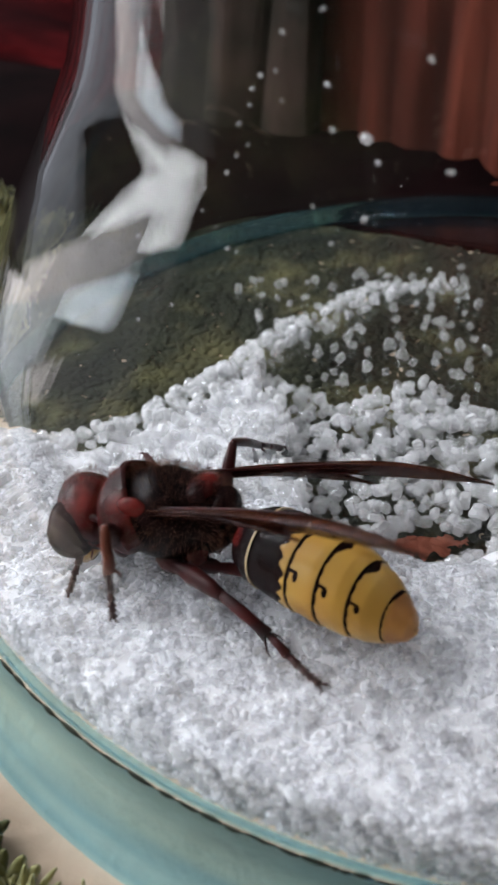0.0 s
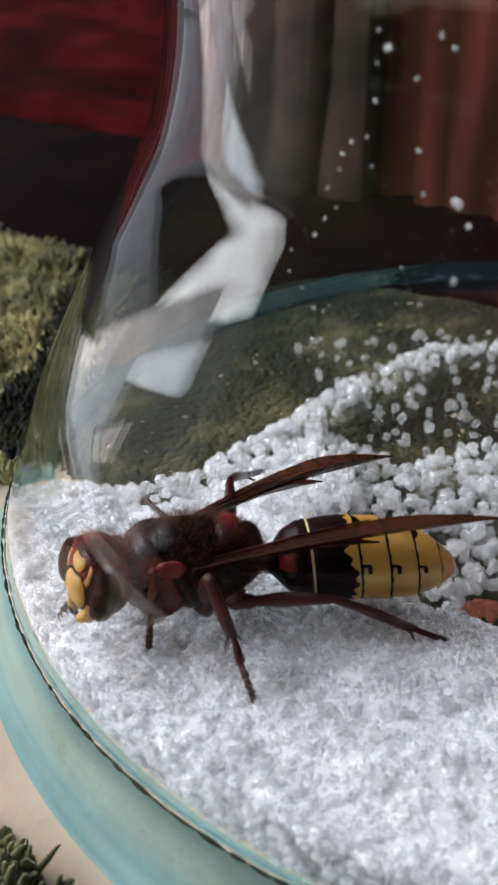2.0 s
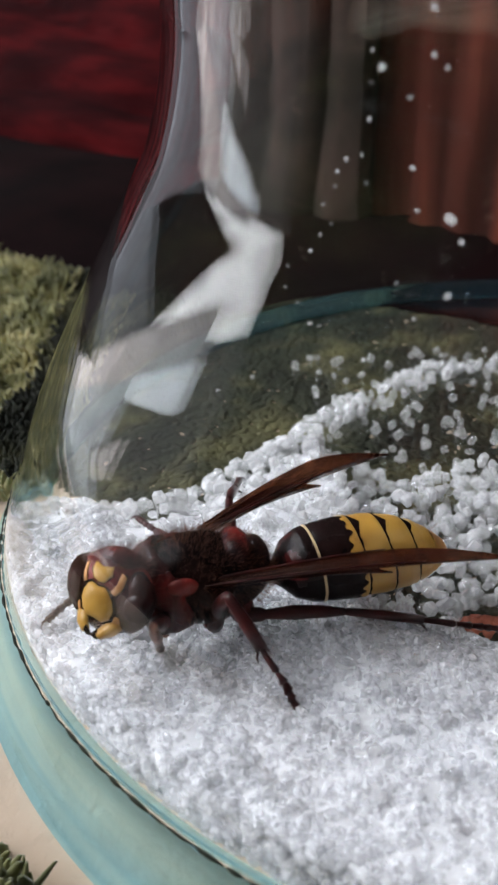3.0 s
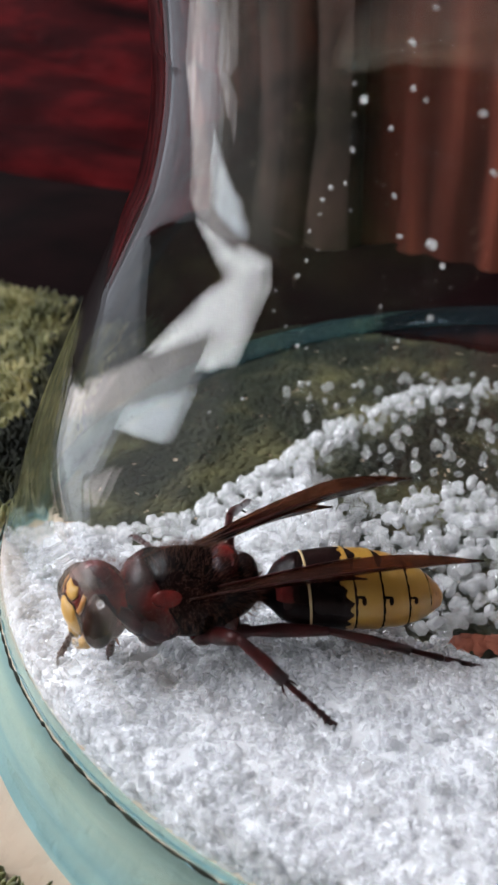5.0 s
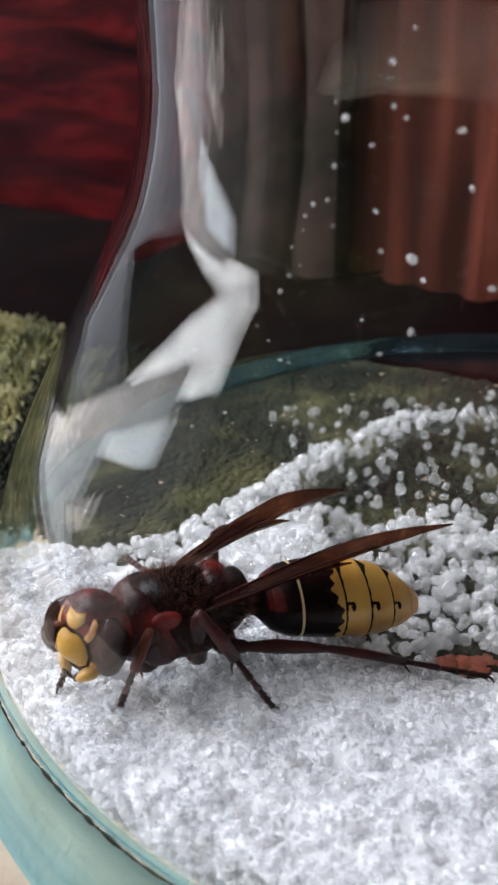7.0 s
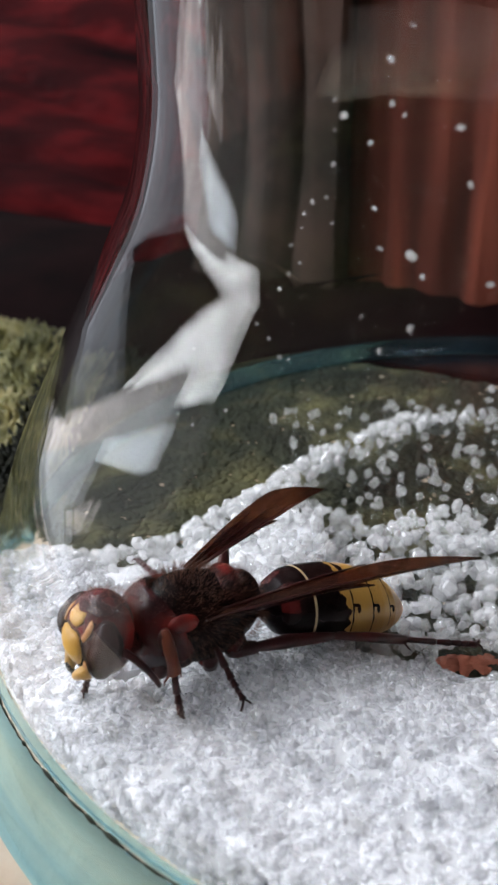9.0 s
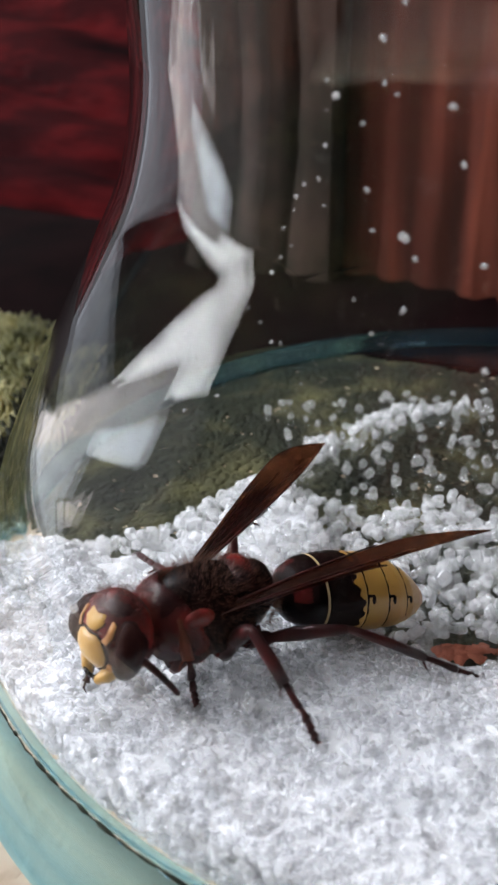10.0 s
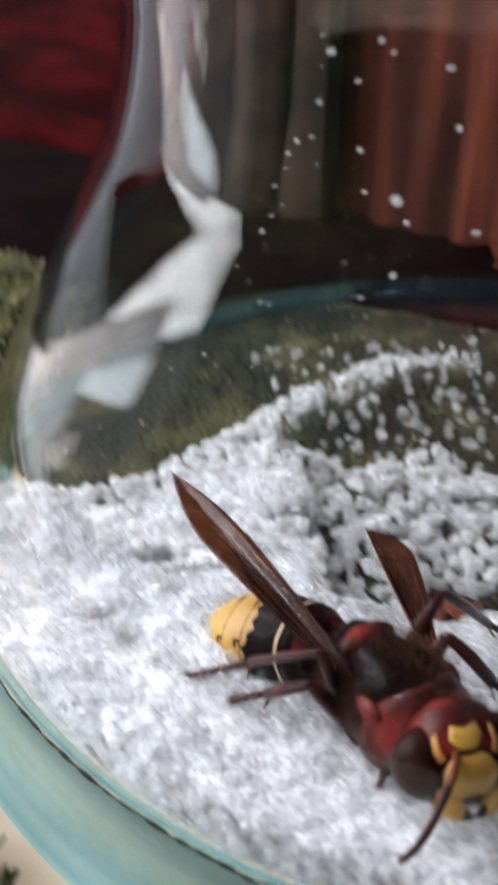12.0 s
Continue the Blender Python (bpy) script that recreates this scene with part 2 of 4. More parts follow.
# ---- the room ----
def room():
    X0, X1, Y0, Y1, Z0, Z1 = -0.6, 2.4, -1.6, 2.0, -0.75, 1.75
    bm = bmesh.new()
    box(bm, X0 - 0.1, X1 + 0.1, Y0 - 0.1, Y1 + 0.1, Z0 - 0.08, Z0)
    setting("floor", bm, M_FLOOR, "brown wooden floor under the table", "floor")
    bm = bmesh.new()
    box(bm, X0 - 0.1, X1 + 0.1, Y0 - 0.1, Y1 + 0.1, Z1, Z1 + 0.08)
    setting("ceiling", bm, M_CEIL, "plain grey ceiling of the room", "ceiling")
    for name, x0, x1, y0, y1 in (("wall_east", X1, X1 + 0.1, Y0, Y1), ("wall_north", X0 - 0.1, X1 + 0.1, Y1, Y1 + 0.1), ("wall_south", X0 - 0.1, X1 + 0.1, Y0 - 0.1, Y0)):
        bm = bmesh.new()
        box(bm, x0, x1, y0, y1, Z0, Z1)
        setting(name, bm, M_WALL, "plain dark brown painted wall of the room", "wall")
    # west wall with the window's opening
    wy0, wy1, wz0, wz1 = -0.52, 1.48, -0.13, 1.62
    bm = bmesh.new()
    for y0, y1, z0, z1 in ((Y0, wy0, Z0, Z1), (wy1, Y1, Z0, Z1), (wy0, wy1, Z0, wz0), (wy0, wy1, wz1, Z1)):
        box(bm, X0 - 0.1, X0, y0, y1, z0, z1)
    setting("wall_west", bm, M_WALL, "plain dark brown painted wall with a window", "wall")
    win = tagged(new("window_1"), "dark-framed window letting daylight in", "window", kind="structure")
    bm = bmesh.new()
    w = 0.03
    for y0, y1, z0, z1 in ((wy0, wy0 + w, 0.5, wz1), (wy1 - w, wy1, wz0, wz1), (wy0 + w, wy1 - w, wz1 - w, wz1), (0.28, 0.31, 0.46, wz1 - w)):
        box(bm, X0 - 0.06, X0 - 0.03, y0, y1, z0, z1)
    part("window_frame", bm, M_WOOD, win, smooth=False)
    # added panels that shape the window's reflections on the jar, (a, b, c): where a * y + b * z < c, in mm
    def hang(poly, tree):
        if isinstance(tree, str):
            bm = bmesh.new()
            lo = [bm.verts.new(((X0 - 0.048), y * MM, z * MM)) for y, z in poly]
            bm.faces.new(lo)
            r = bmesh.ops.extrude_face_region(bm, geom=bm.faces[:])
            bmesh.ops.translate(bm, vec=(0.0006, 0, 0), verts=[g for g in r["geom"] if isinstance(g, bmesh.types.BMVert)])
            bmesh.ops.recalc_face_normals(bm, faces=bm.faces[:])
            part("shaping_panel", bm, M_PANEL[tree], win, "added panel shaping the window reflection on the jar", smooth=False).visible_shadow = False
            return
        (a, b, c), inside, outside = tree
        for sign, sub in ((1, inside), (-1, outside)):
            out = []
            for p, q in zip(poly, poly[1:] + poly[:1]):
                dp, dq = sign * (a * p[0] + b * p[1] - c), sign * (a * q[0] + b * q[1] - c)
                if dp <= 0:
                    out.append(p)
                if dp * dq < 0:
                    k = dp / (dp - dq)
                    out.append((p[0] + (q[0] - p[0]) * k, p[1] + (q[1] - p[1]) * k))
            if len(out) > 2:
                hang(out, sub)

    # an added dark panel that keeps the far end's bright reflection off the jar
    hang([(wy0 * 1000, 501), (-170, 501), (-170, (wz1 - w) * 1000), (wy0 * 1000, (wz1 - w) * 1000)], "dark")
    q = 0.55
    low = ((-0.256, 1, -108), ((q, 1, 25), "dim", "light"), ((-0.256, 1, -101), "dim", ((0.7, 1, 160), "dim", ((0.7, 1, 206), ((1, 0, 230), "dim", "grey"), "dim"))))
    mid = ((1, 0, 112), "dim", ((1, 0, 300), ((0.4, 1, 172), "dim", "bright"), "light"))
    near = ((1, 0, 30), ((0, 1, 205), "dim", "dark"), ((q, 1, 258), "dim", "clear"))
    half = ((q, 1, 296), "grey", ((0.9, 1, 414), "clear", "dark"))
    far = ((q, 1, 296), "grey", ((0, 1, 106), "blue", "dark"))
    hang([(wy0 * 1000, wz0 * 1000), ((wy1 - w) * 1000, wz0 * 1000), ((wy1 - w) * 1000, 500), (wy0 * 1000, 500)],
         ((0, 1, -122), "dark", ((1, 0, 0), "dark", ((0.7, 1, 213), low, ((q, 1, 242), mid, ((1, 0, 118), near, ((1, 0, 360), half, far)))))))


room()


# ---- table, cloth and what lies behind the jar ----
def table():
    root = tagged(new("table"), "dark wooden table under a patterned cloth", "table")
    root.rotation_euler.z = radians(-32.9)
    bm = bmesh.new()
    box(bm, -0.17, 0.65, -0.36, 0.3, -0.03, -0.004, 0.003)
    part("tabletop", bm, M_WOOD, root)
    for x, y in ((-0.13, -0.32), (0.61, -0.32), (-0.13, 0.26), (0.61, 0.26)):
        bm = bmesh.new()
        tube(bm, [(x, y, -0.75), (x, y, -0.4), (x, y, -0.03)], [0.022, 0.028, 0.03], 12)
        part("leg", bm, M_WOOD, root)


table()


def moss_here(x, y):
    """Where the cloth's green pile grows: in mm, by the pattern's patches, with a shade-coloured kind by the jar."""
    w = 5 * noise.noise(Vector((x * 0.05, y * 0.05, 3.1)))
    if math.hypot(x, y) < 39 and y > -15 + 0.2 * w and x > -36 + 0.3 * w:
        return "rust" if math.hypot((x + 8.0) / 3.0, (y + 14.0) / 1.1) < 1 else "shaded"
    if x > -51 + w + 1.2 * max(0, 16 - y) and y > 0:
        return "shaded"
    if math.hypot(x, y) < 50.5 and y < 5:
        return ""
    if y > 12 + w + 0.2 * (x + 48):
        return "green"
    if y < -31.8 + 0.3 * w - 0.5 * (x + 37):
        return "green"
    return ""


def cloth():
    root = tagged(new("tablecloth"), "beige woven cloth with raised green chenille patches", "tablecloth")
    bm = bmesh.new()
    n = 60
    xs = [-0.125 + 0.745 * i / n for i in range(n + 1)]
    ys = [-0.35 + 0.3843 * j / 40 for j in range(41)]
    top = [[bm.verts.new((x, y, -0.0004)) for y in ys] for x in xs]
    for i in range(n):
        for j in range(40):
            bm.faces.new((top[i][j], top[i + 1][j], top[i + 1][j + 1], top[i][j + 1]))
    r = bmesh.ops.extrude_face_region(bm, geom=bm.faces[:])
    bmesh.ops.translate(bm, vec=(0, 0, -0.0034), verts=[g for g in r["geom"] if isinstance(g, bmesh.types.BMVert)])
    bmesh.ops.recalc_face_normals(bm, faces=bm.faces[:])
    part("weave", bm, M_BEIGE, root, smooth=False).rotation_euler.z = radians(-32.9)
    rnd = random.Random(5)
    for kind, mat, label in (("green", M_MOSS, "mossy green and straw chenille pile"), ("shaded", M_MOSS_SHADED, "green chenille pile, coloured darker for the shade by the jar"), ("rust", M_RUST, "rust-red chenille motif")):
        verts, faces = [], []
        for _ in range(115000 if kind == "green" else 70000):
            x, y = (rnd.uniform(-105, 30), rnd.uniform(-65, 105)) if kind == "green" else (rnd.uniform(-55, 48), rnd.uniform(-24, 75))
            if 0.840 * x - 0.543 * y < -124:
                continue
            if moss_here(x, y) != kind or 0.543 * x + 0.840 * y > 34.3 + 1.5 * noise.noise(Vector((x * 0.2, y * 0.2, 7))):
                continue
            flat = math.hypot(x, y) < 48.5
            r, h = rnd.uniform(0.45, 1.0) if flat else rnd.uniform(0.22, 0.6), (rnd.uniform(0.02, 0.3) if flat else rnd.uniform(0.5, 2.6) * (0.6 + 0.8 * max(0, noise.noise(Vector((x * 0.16, y * 0.16, 0))) + 0.4)))
            an, tilt = rnd.uniform(0, 6.28), rnd.uniform(0, 0.9)
            c, s = math.cos(an), math.sin(an)
            k = len(verts)
            ring = [(1, 0), (0.3, 0.7), (-0.8, 0.6), (-0.9, -0.5), (0.2, -0.8)]
            for lev, sc in ((0, 1.0), (0.6, 0.85), (1, 0.4)):
                for u, v in ring:
                    px, py = x + r * sc * (u * c - v * s * 0.7) + tilt * lev * h * c, y + r * sc * (u * s + v * c * 0.7) + tilt * lev * h * s
                    verts.append((px * MM, py * MM, (h * lev - 0.35) * MM))
            for lev in (0, 1):
                for q in range(5):
                    a, b2 = k + lev * 5 + q, k + lev * 5 + (q + 1) % 5
                    faces.append((a, b2, b2 + 5, a + 5))
            faces.append(tuple(k + 10 + q for q in range(5)))
        me = bpy.data.meshes.new(kind + "_pile")
        me.from_pydata(verts, [], faces)
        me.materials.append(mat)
        me.polygons.foreach_set("use_smooth", [True] * len(me.polygons))
        ob = new("pile", me)
        ob.parent = root
        ob["label"], ob["kind"] = label, "stuff"


cloth()


def runner():
    """The flat dark cloth that begins at the green cloth's edge."""
    root = tagged(new("dark_runner"), "black cloth strip lying along the green cloth", "cloth")
    root.rotation_euler.z = radians(-32.9)
    bm = bmesh.new()
    nx, ny = 90, 24
    grid = []
    for i in range(nx + 1):
        col = []
        for j in range(ny + 1):
            x, y = -0.33 + 0.7 * i / nx, 0.0345 + 0.085 * j / ny
            far = max(0.0, min(1.0, (math.hypot(x, y) - 0.052) / 0.02))
            z = -0.0008 + far * (0.0018 * math.sin(math.pi * j / ny) + 0.0022 * noise.noise(Vector((x * 22, y * 45, 2))))
            col.append(bm.verts.new((x, y, z)))
        grid.append(col)
    for i in range(nx):
        for j in range(ny):
            bm.faces.new((grid[i][j], grid[i + 1][j], grid[i + 1][j + 1], grid[i][j + 1]))
    r = bmesh.ops.extrude_face_region(bm, geom=bm.faces[:])
    for g in r["geom"]:
        if isinstance(g, bmesh.types.BMVert):
            g.co.z = -0.0038
    bmesh.ops.recalc_face_normals(bm, faces=bm.faces[:])
    part("weave", bm, M_DARK, root)
    bm = bmesh.new()
    tube(bm, [(-0.33 + 0.7 * i / 60, 0.036, -0.0008) for i in range(61)], [0.0009] * 61, 8)
    part("hem", bm, M_DARK, root)


runner()


def drape(name, label, material, x0, x1, y0, z0, y1, z1, fold, count, category, across=False):
    """Thick cloth that runs from a near low edge to a far high edge, with folds across or along."""
    root = tagged(new(name), label, category)
    root.rotation_euler.z = radians(-44)
    bm = bmesh.new()
    nx, ny = 160, 60
    grid = []
    for i in range(nx + 1):
        col = []
        for j in range(ny + 1):
            u, v = i / nx, j / ny
            x = x0 + (x1 - x0) * u
            w = noise.noise(Vector((x * 14, v * 3, 1.7)))
            ph = (v * count + 0.8 * w) if across else (u * count + 0.5 * w)
            d = fold * (abs(math.sin(math.pi * ph)) ** 0.7 - 0.5) * (0.6 + 0.4 * noise.noise(Vector((u * 7, v * 5, 9))))
            col.append(bm.verts.new((x, y0 + (y1 - y0) * v ** 1.3 - d * 0.6, z0 + (z1 - z0) * v + (d * 0.6 if across else 0))))
        grid.append(col)
    for i in range(nx):
        for j in range(ny):
            bm.faces.new((grid[i][j], grid[i + 1][j], grid[i + 1][j + 1], grid[i][j + 1]))
    r = bmesh.ops.extrude_face_region(bm, geom=bm.faces[:])
    bmesh.ops.translate(bm, vec=(0, 0.004, -0.002), verts=[g for g in r["geom"] if isinstance(g, bmesh.types.BMVert)])
    bmesh.ops.recalc_face_normals(bm, faces=bm.faces[:])
    part("folds", bm, material, root)
    return root


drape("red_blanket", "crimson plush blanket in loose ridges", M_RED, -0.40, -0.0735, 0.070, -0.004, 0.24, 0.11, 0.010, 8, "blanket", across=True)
# added dark cloth, in place of the jar's dark reflections that hide the red
drape("dark_backing", "added dark brown cloth in soft folds that blocks the red blanket", M_BACKING, -0.112, -0.067, 0.061, -0.004, 0.076, 0.20, 0.008, 3, "cloth")
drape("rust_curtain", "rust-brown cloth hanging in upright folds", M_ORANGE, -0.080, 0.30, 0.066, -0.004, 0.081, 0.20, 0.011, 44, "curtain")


# ---- the jar ----
# how fast the bell narrows with height: a straight flare, a firm shoulder, then an almost upright neck
FLARE = [(15.5, 0.46), (20.0, 0.545), (25.0, 0.57), (33.2, 0.57), (35.6, 0.34), (39.5, 0.19), (43.0, 0.04), (50.0, 0.0), (90.0, -0.02), (100.0, -0.07)]


def along(pts, x):
    for (x0, y0), (x1, y1) in zip(pts, pts[1:]):
        if x <= x1:
            return y0 + (y1 - y0) * max(0, (x - x0) / (x1 - x0))
    return pts[-1][1]


def bell(lift, inset):
    """The flare and neck from 15.5 mm up, as (radius, height)."""
    r, z, out = 41.5, 15.5, []
    while z < 97:
        out.append((r - inset, z + lift))
        r -= along(FLARE, z + 0.5)
        z += 1.0
    return out


OUT = [(0.0, -0.7), (36, -0.7), (44.5, -0.7), (46.7, -0.6), (47.6, 0.0), (47.95, 0.8), (47.7, 1.7), (47.1, 2.5), (46.75, 3.4), (46.3, 4.5), (45.6, 5.6), (45.0, 6.8), (44.2, 9.0), (42.9, 12.2)] + bell(0, 0)[::1] + [(28.1, 98.6), (28.2, 99.4), (27.8, 100.0)]
INN = [(27.2, 100.0), (26.7, 99.0)] + bell(-0.6, 1.35)[::-1] + [(42.9, 9.0), (43.9, 7.0), (44.05, 5.4), (43.7, 4.6), (42.6, 4.25), (36, 4.2), (0.0, 4.1)]


def smooth_profile(pts, sub):
    out = []
    for i in range(len(pts) - 1):
        p0, p1, p2, p3 = pts[max(0, i - 1)], pts[i], pts[i + 1], pts[min(len(pts) - 1, i + 2)]
        for k in range(sub):
            t = k / sub
            out.append(tuple(0.5 * (2 * p1[j] + (p2[j] - p0[j]) * t + (2 * p0[j] - 5 * p1[j] + 4 * p2[j] - p3[j]) * t * t + (3 * p1[j] - p0[j] - 3 * p2[j] + p3[j]) * t ** 3) for j in (0, 1)))
    return out + [pts[-1]]


def jar():
    root = tagged(new("glass_jar"), "clear bell-shaped glass jar with a thick aqua foot, on the cloth", "jar")
    n_out = len(smooth_profile(OUT, 3))
    prof = smooth_profile(OUT, 3) + smooth_profile(INN, 3)
    seg = 192

    def section(i):
        (r, z), (r2, z2) = prof[i], prof[i + 1]
        if i < n_out and r > 44.0 and z < 6.3:
            return "foot"
        if min(z, z2) > 96.5:
            return "rim"
        return "base" if i < n_out and r2 <= 44.6 and z < 2 else "bowl"

    runs = {}
    for i in range(len(prof) - 1):
        runs.setdefault(section(i), []).append(i)
    for name, label, mat in (("bowl", "clear bell-shaped glass wall", M_GLASS), ("foot", "thick cloudy aqua foot", M_FOOT), ("rim", "rounded clear rim", M_GLASS), ("base", "flat clear underside", M_GLASS)):
        bm = bmesh.new()
        rings = {}
        for i in runs[name]:
            for q in (i, i + 1):
                if q not in rings:
                    r, z = prof[q]
                    rings[q] = [bm.verts.new((r * MM * math.cos(2 * math.pi * k / seg), r * MM * math.sin(2 * math.pi * k / seg), z * MM)) for k in range(1 if r < 0.01 else seg)]
            a, b = rings[i], rings[i + 1]
            for k in range(seg):
                k2 = (k + 1) % seg
                # wound so that the faces look out of the glass
                if len(a) == 1:
                    bm.faces.new((a[0], b[k2], b[k]))
                elif len(b) == 1:
                    bm.faces.new((a[k], a[k2], b[0]))
                else:
                    bm.faces.new((a[k], a[k2], b[k2], b[k]))
        ob = part(name, bm, mat, root, label)
        ob.visible_shadow = False
    # a broken dark line along the seam above the foot
    rnd = random.Random(3)
    bm = bmesh.new()
    a = radians(172)
    while a < radians(308):
        ln = rnd.uniform(0.01, 0.05)
        k = rnd.uniform(0.5, 1.0)
        pts = [((45.25 + 0.1 * noise.noise(Vector((q * 40, 0, 1)))) * MM * math.cos(q), (45.25 + 0.1 * noise.noise(Vector((q * 40, 0, 1)))) * MM * math.sin(q), 6.45 * MM) for q in (a, a + ln * 0.3, a + ln * 0.6, a + ln)]
        tube(bm, pts, [0.03 * MM, 0.13 * k * MM, 0.14 * k * MM, 0.03 * MM], 6)
        a += ln * rnd.choice((0.8, 0.85, 0.9, 1.05))
    part("broken_line", bm, M_SEAM_LINE, root, "broken dark line along the seam above the foot")["kind"] = "stuff"


jar()


# ---- sugar ----
BACK_EDGE = [(-44, 3.0), (-41, 2.0), (-38, 0.8), (-36.0, 0.2), (-30.7, 2.2), (-24.6, 7.9), (-15.8, 17.2), (-6.0, 24.0), (0, 26.0), (44, 26.0)]
BARE_FROM = [(-18.6, 8.2), (-15.0, 4.6), (-12.7, 1.4), (-7.7, 3.4), (-4.3, 5.0), (-1.7, 0.0), (4, -4.0), (44, -8.0)]
BARE_TO = [(-18.6, 8.6), (-15.2, 12.6), (-8.0, 18.0), (0, 22.6), (44, 23.0)]


PITS = [(-28.8, -12.7, 0.9, 0.6), (-16.7, -7.7, 1.3, 0.9), (-13.4, -11.6, 1.3, 0.8), (-31.8, -19.6, 0.5, 0.35), (-29.9, -21.9, 0.4, 0.3)]
STUCK = [(-130.2, 41.8, 0.38), (-121.8, 35.6, 0.5), (-125.4, 44.3, 0.34), (-125.1, 42.4, 0.22), (-123.8, 41.9, 0.22), (-118.4, 41.4, 0.3), (-117.0, 38.9, 0.32), (-127.1, 40.6, 0.2), (-126.1, 37.6, 0.22), (-125.0, 35.8, 0.24), (-120.5, 34.7, 0.3), (-114.3, 34.6, 0.36), (-120.8, 32.4, 0.3), (-143.6, 29.4, 0.2), (-147.7, 11.3, 0.62), (-145.8, 14.3, 0.55), (-123.3, 45.7, 0.2), (-133.1, 37.6, 0.2), (-113.1, 30.3, 0.3)]
# a trail of fine grains up the glass
TRAIL = [(-130.5, 36.7, 0.13), (-133.9, 36.3, 0.15), (-134.9, 35.4, 0.18), (-133.5, 34.6, 0.13), (-134.5, 34.0, 0.15), (-135.1, 33.2, 0.18), (-137.2, 32.3, 0.13), (-136.6, 31.4, 0.15), (-132.8, 30.2, 0.18), (-131.8, 30.2, 0.13), (-125.6, 32.6, 0.15), (-123.2, 31.3, 0.18), (-128.7, 28.7, 0.13), (-131.5, 37.9, 0.15), (-131.1, 39.5, 0.18), (-131.2, 41.1, 0.13), (-131.3, 42.5, 0.15), (-133.9, 37.0, 0.18), (-134.7, 30.9, 0.13), (-140.3, 26.0, 0.15), (-137.0, 27.2, 0.18)]


def cover(x, y):
    """How thickly the sugar lies: above 0 it covers the glass, 0 or less leaves it bare."""
    w = 1.3 * noise.noise(Vector((x * 0.22, y * 0.22, 5.0))) + 0.8 * noise.noise(Vector((x * 0.6, y * 0.6, 1.0)))
    c = along(BACK_EDGE, x) - y + 0.25 * w
    if x > -18.6:
        c = min(c, max(along(BARE_FROM, x) - y, y - along(BARE_TO, x)) + 0.4 * w)
    if x > -14 and y > along(BARE_TO, x) - 1.5:
        c = min(c, 0.75 + 2.6 * noise.noise(Vector((x * 0.5, y * 0.5, 6.0))))
    c = min(c, 14 - 0.25 * abs(y + 10) - x + w)
    if x > -17 and y > -19:
        c = min(c, 1.7 - 0.07 * (x + 17) + 2.6 * noise.noise(Vector((x * 0.42, y * 0.42, 2.0))))
    pit = math.hypot((x + 8.7) / 2.3, (y + 16.4) / 1.7) - 1.0 + 0.25 * w
    pit2 = math.hypot((x + 13.0) / 1.2, (y + 15.8) / 0.8) - 0.8 + 0.25 * w
    for px, py, rx, ry in PITS:
        pit = min(pit, math.hypot((x - px) / rx, (y - py) / ry) - 0.9 + 0.3 * w)
    return min(c * 0.6, pit * 2.0, pit2 * 2.0)


def looseness(x, y):
    """0 where the sugar is fine and caked, 1 where it lies in coarse loose crystals."""
    return max(0.0, min(1.0, (y + 0.35 * x + 26) / 10 + 0.8 * noise.noise(Vector((x * 0.12, y * 0.12, 8)))))


def bed_height(x, y):
    c = max(0.0, min(1.0, cover(x, y) / 2.2))
    h = 4.4 + c * (2.6 - 0.8 * looseness(x, y) + 1.5 * max(0, min(1, (2 - y) / 34)))
    dip = math.exp(-((x + 8.7) / 5) ** 2 - ((y + 18.6) / 4) ** 2)
    h = 4.4 + (h - 4.4) * (1 - 0.8 * dip)
    return h + 0.35 * c * noise.noise(Vector((x * 0.35, y * 0.35, 0))) + 0.2 * c * noise.noise(Vector((x * 0.9, y * 0.9, 4)))


def grain_shapes(rnd, count):
    out = []
    for _ in range(count):
        bm = bmesh.new()
        bmesh.ops.create_cube(bm, size=1)
        bmesh.ops.bevel(bm, geom=bm.edges[:] , offset=0.2, segments=1, affect="EDGES")
        sx, sy, sz = rnd.uniform(0.75, 1.25), rnd.uniform(0.7, 1.0), rnd.uniform(0.55, 0.9)
        for v in bm.verts:
            v.co = Vector((v.co.x * sx, v.co.y * sy + 0.2 * v.co.x, v.co.z * sz)) * (1 + 0.12 * rnd.uniform(-1, 1))
        bm.verts.index_update()
        out.append(([v.co.copy() for v in bm.verts], [[v.index for v in f.verts] for f in bm.faces]))
        bm.free()
    return out


def grain_heap(name, label, places, rnd, shapes, mat):
    verts, faces = [], []
    for (x, y, z, s) in places:
        vs, fs = shapes[rnd.randrange(len(shapes))]
        m = Euler((rnd.uniform(0, 6.28), rnd.uniform(0, 6.28), rnd.uniform(0, 6.28))).to_matrix()
        k = len(verts)
        verts += [tuple((m @ v * s + Vector((x, y, z))) * MM) for v in vs]
        faces += [[k + i for i in f] for f in fs]
    me = bpy.data.meshes.new(name)
    me.from_pydata(verts, [], faces)
    me.materials.append(mat)
    return tagged(new(name, me), label, "sugar", kind="stuff")


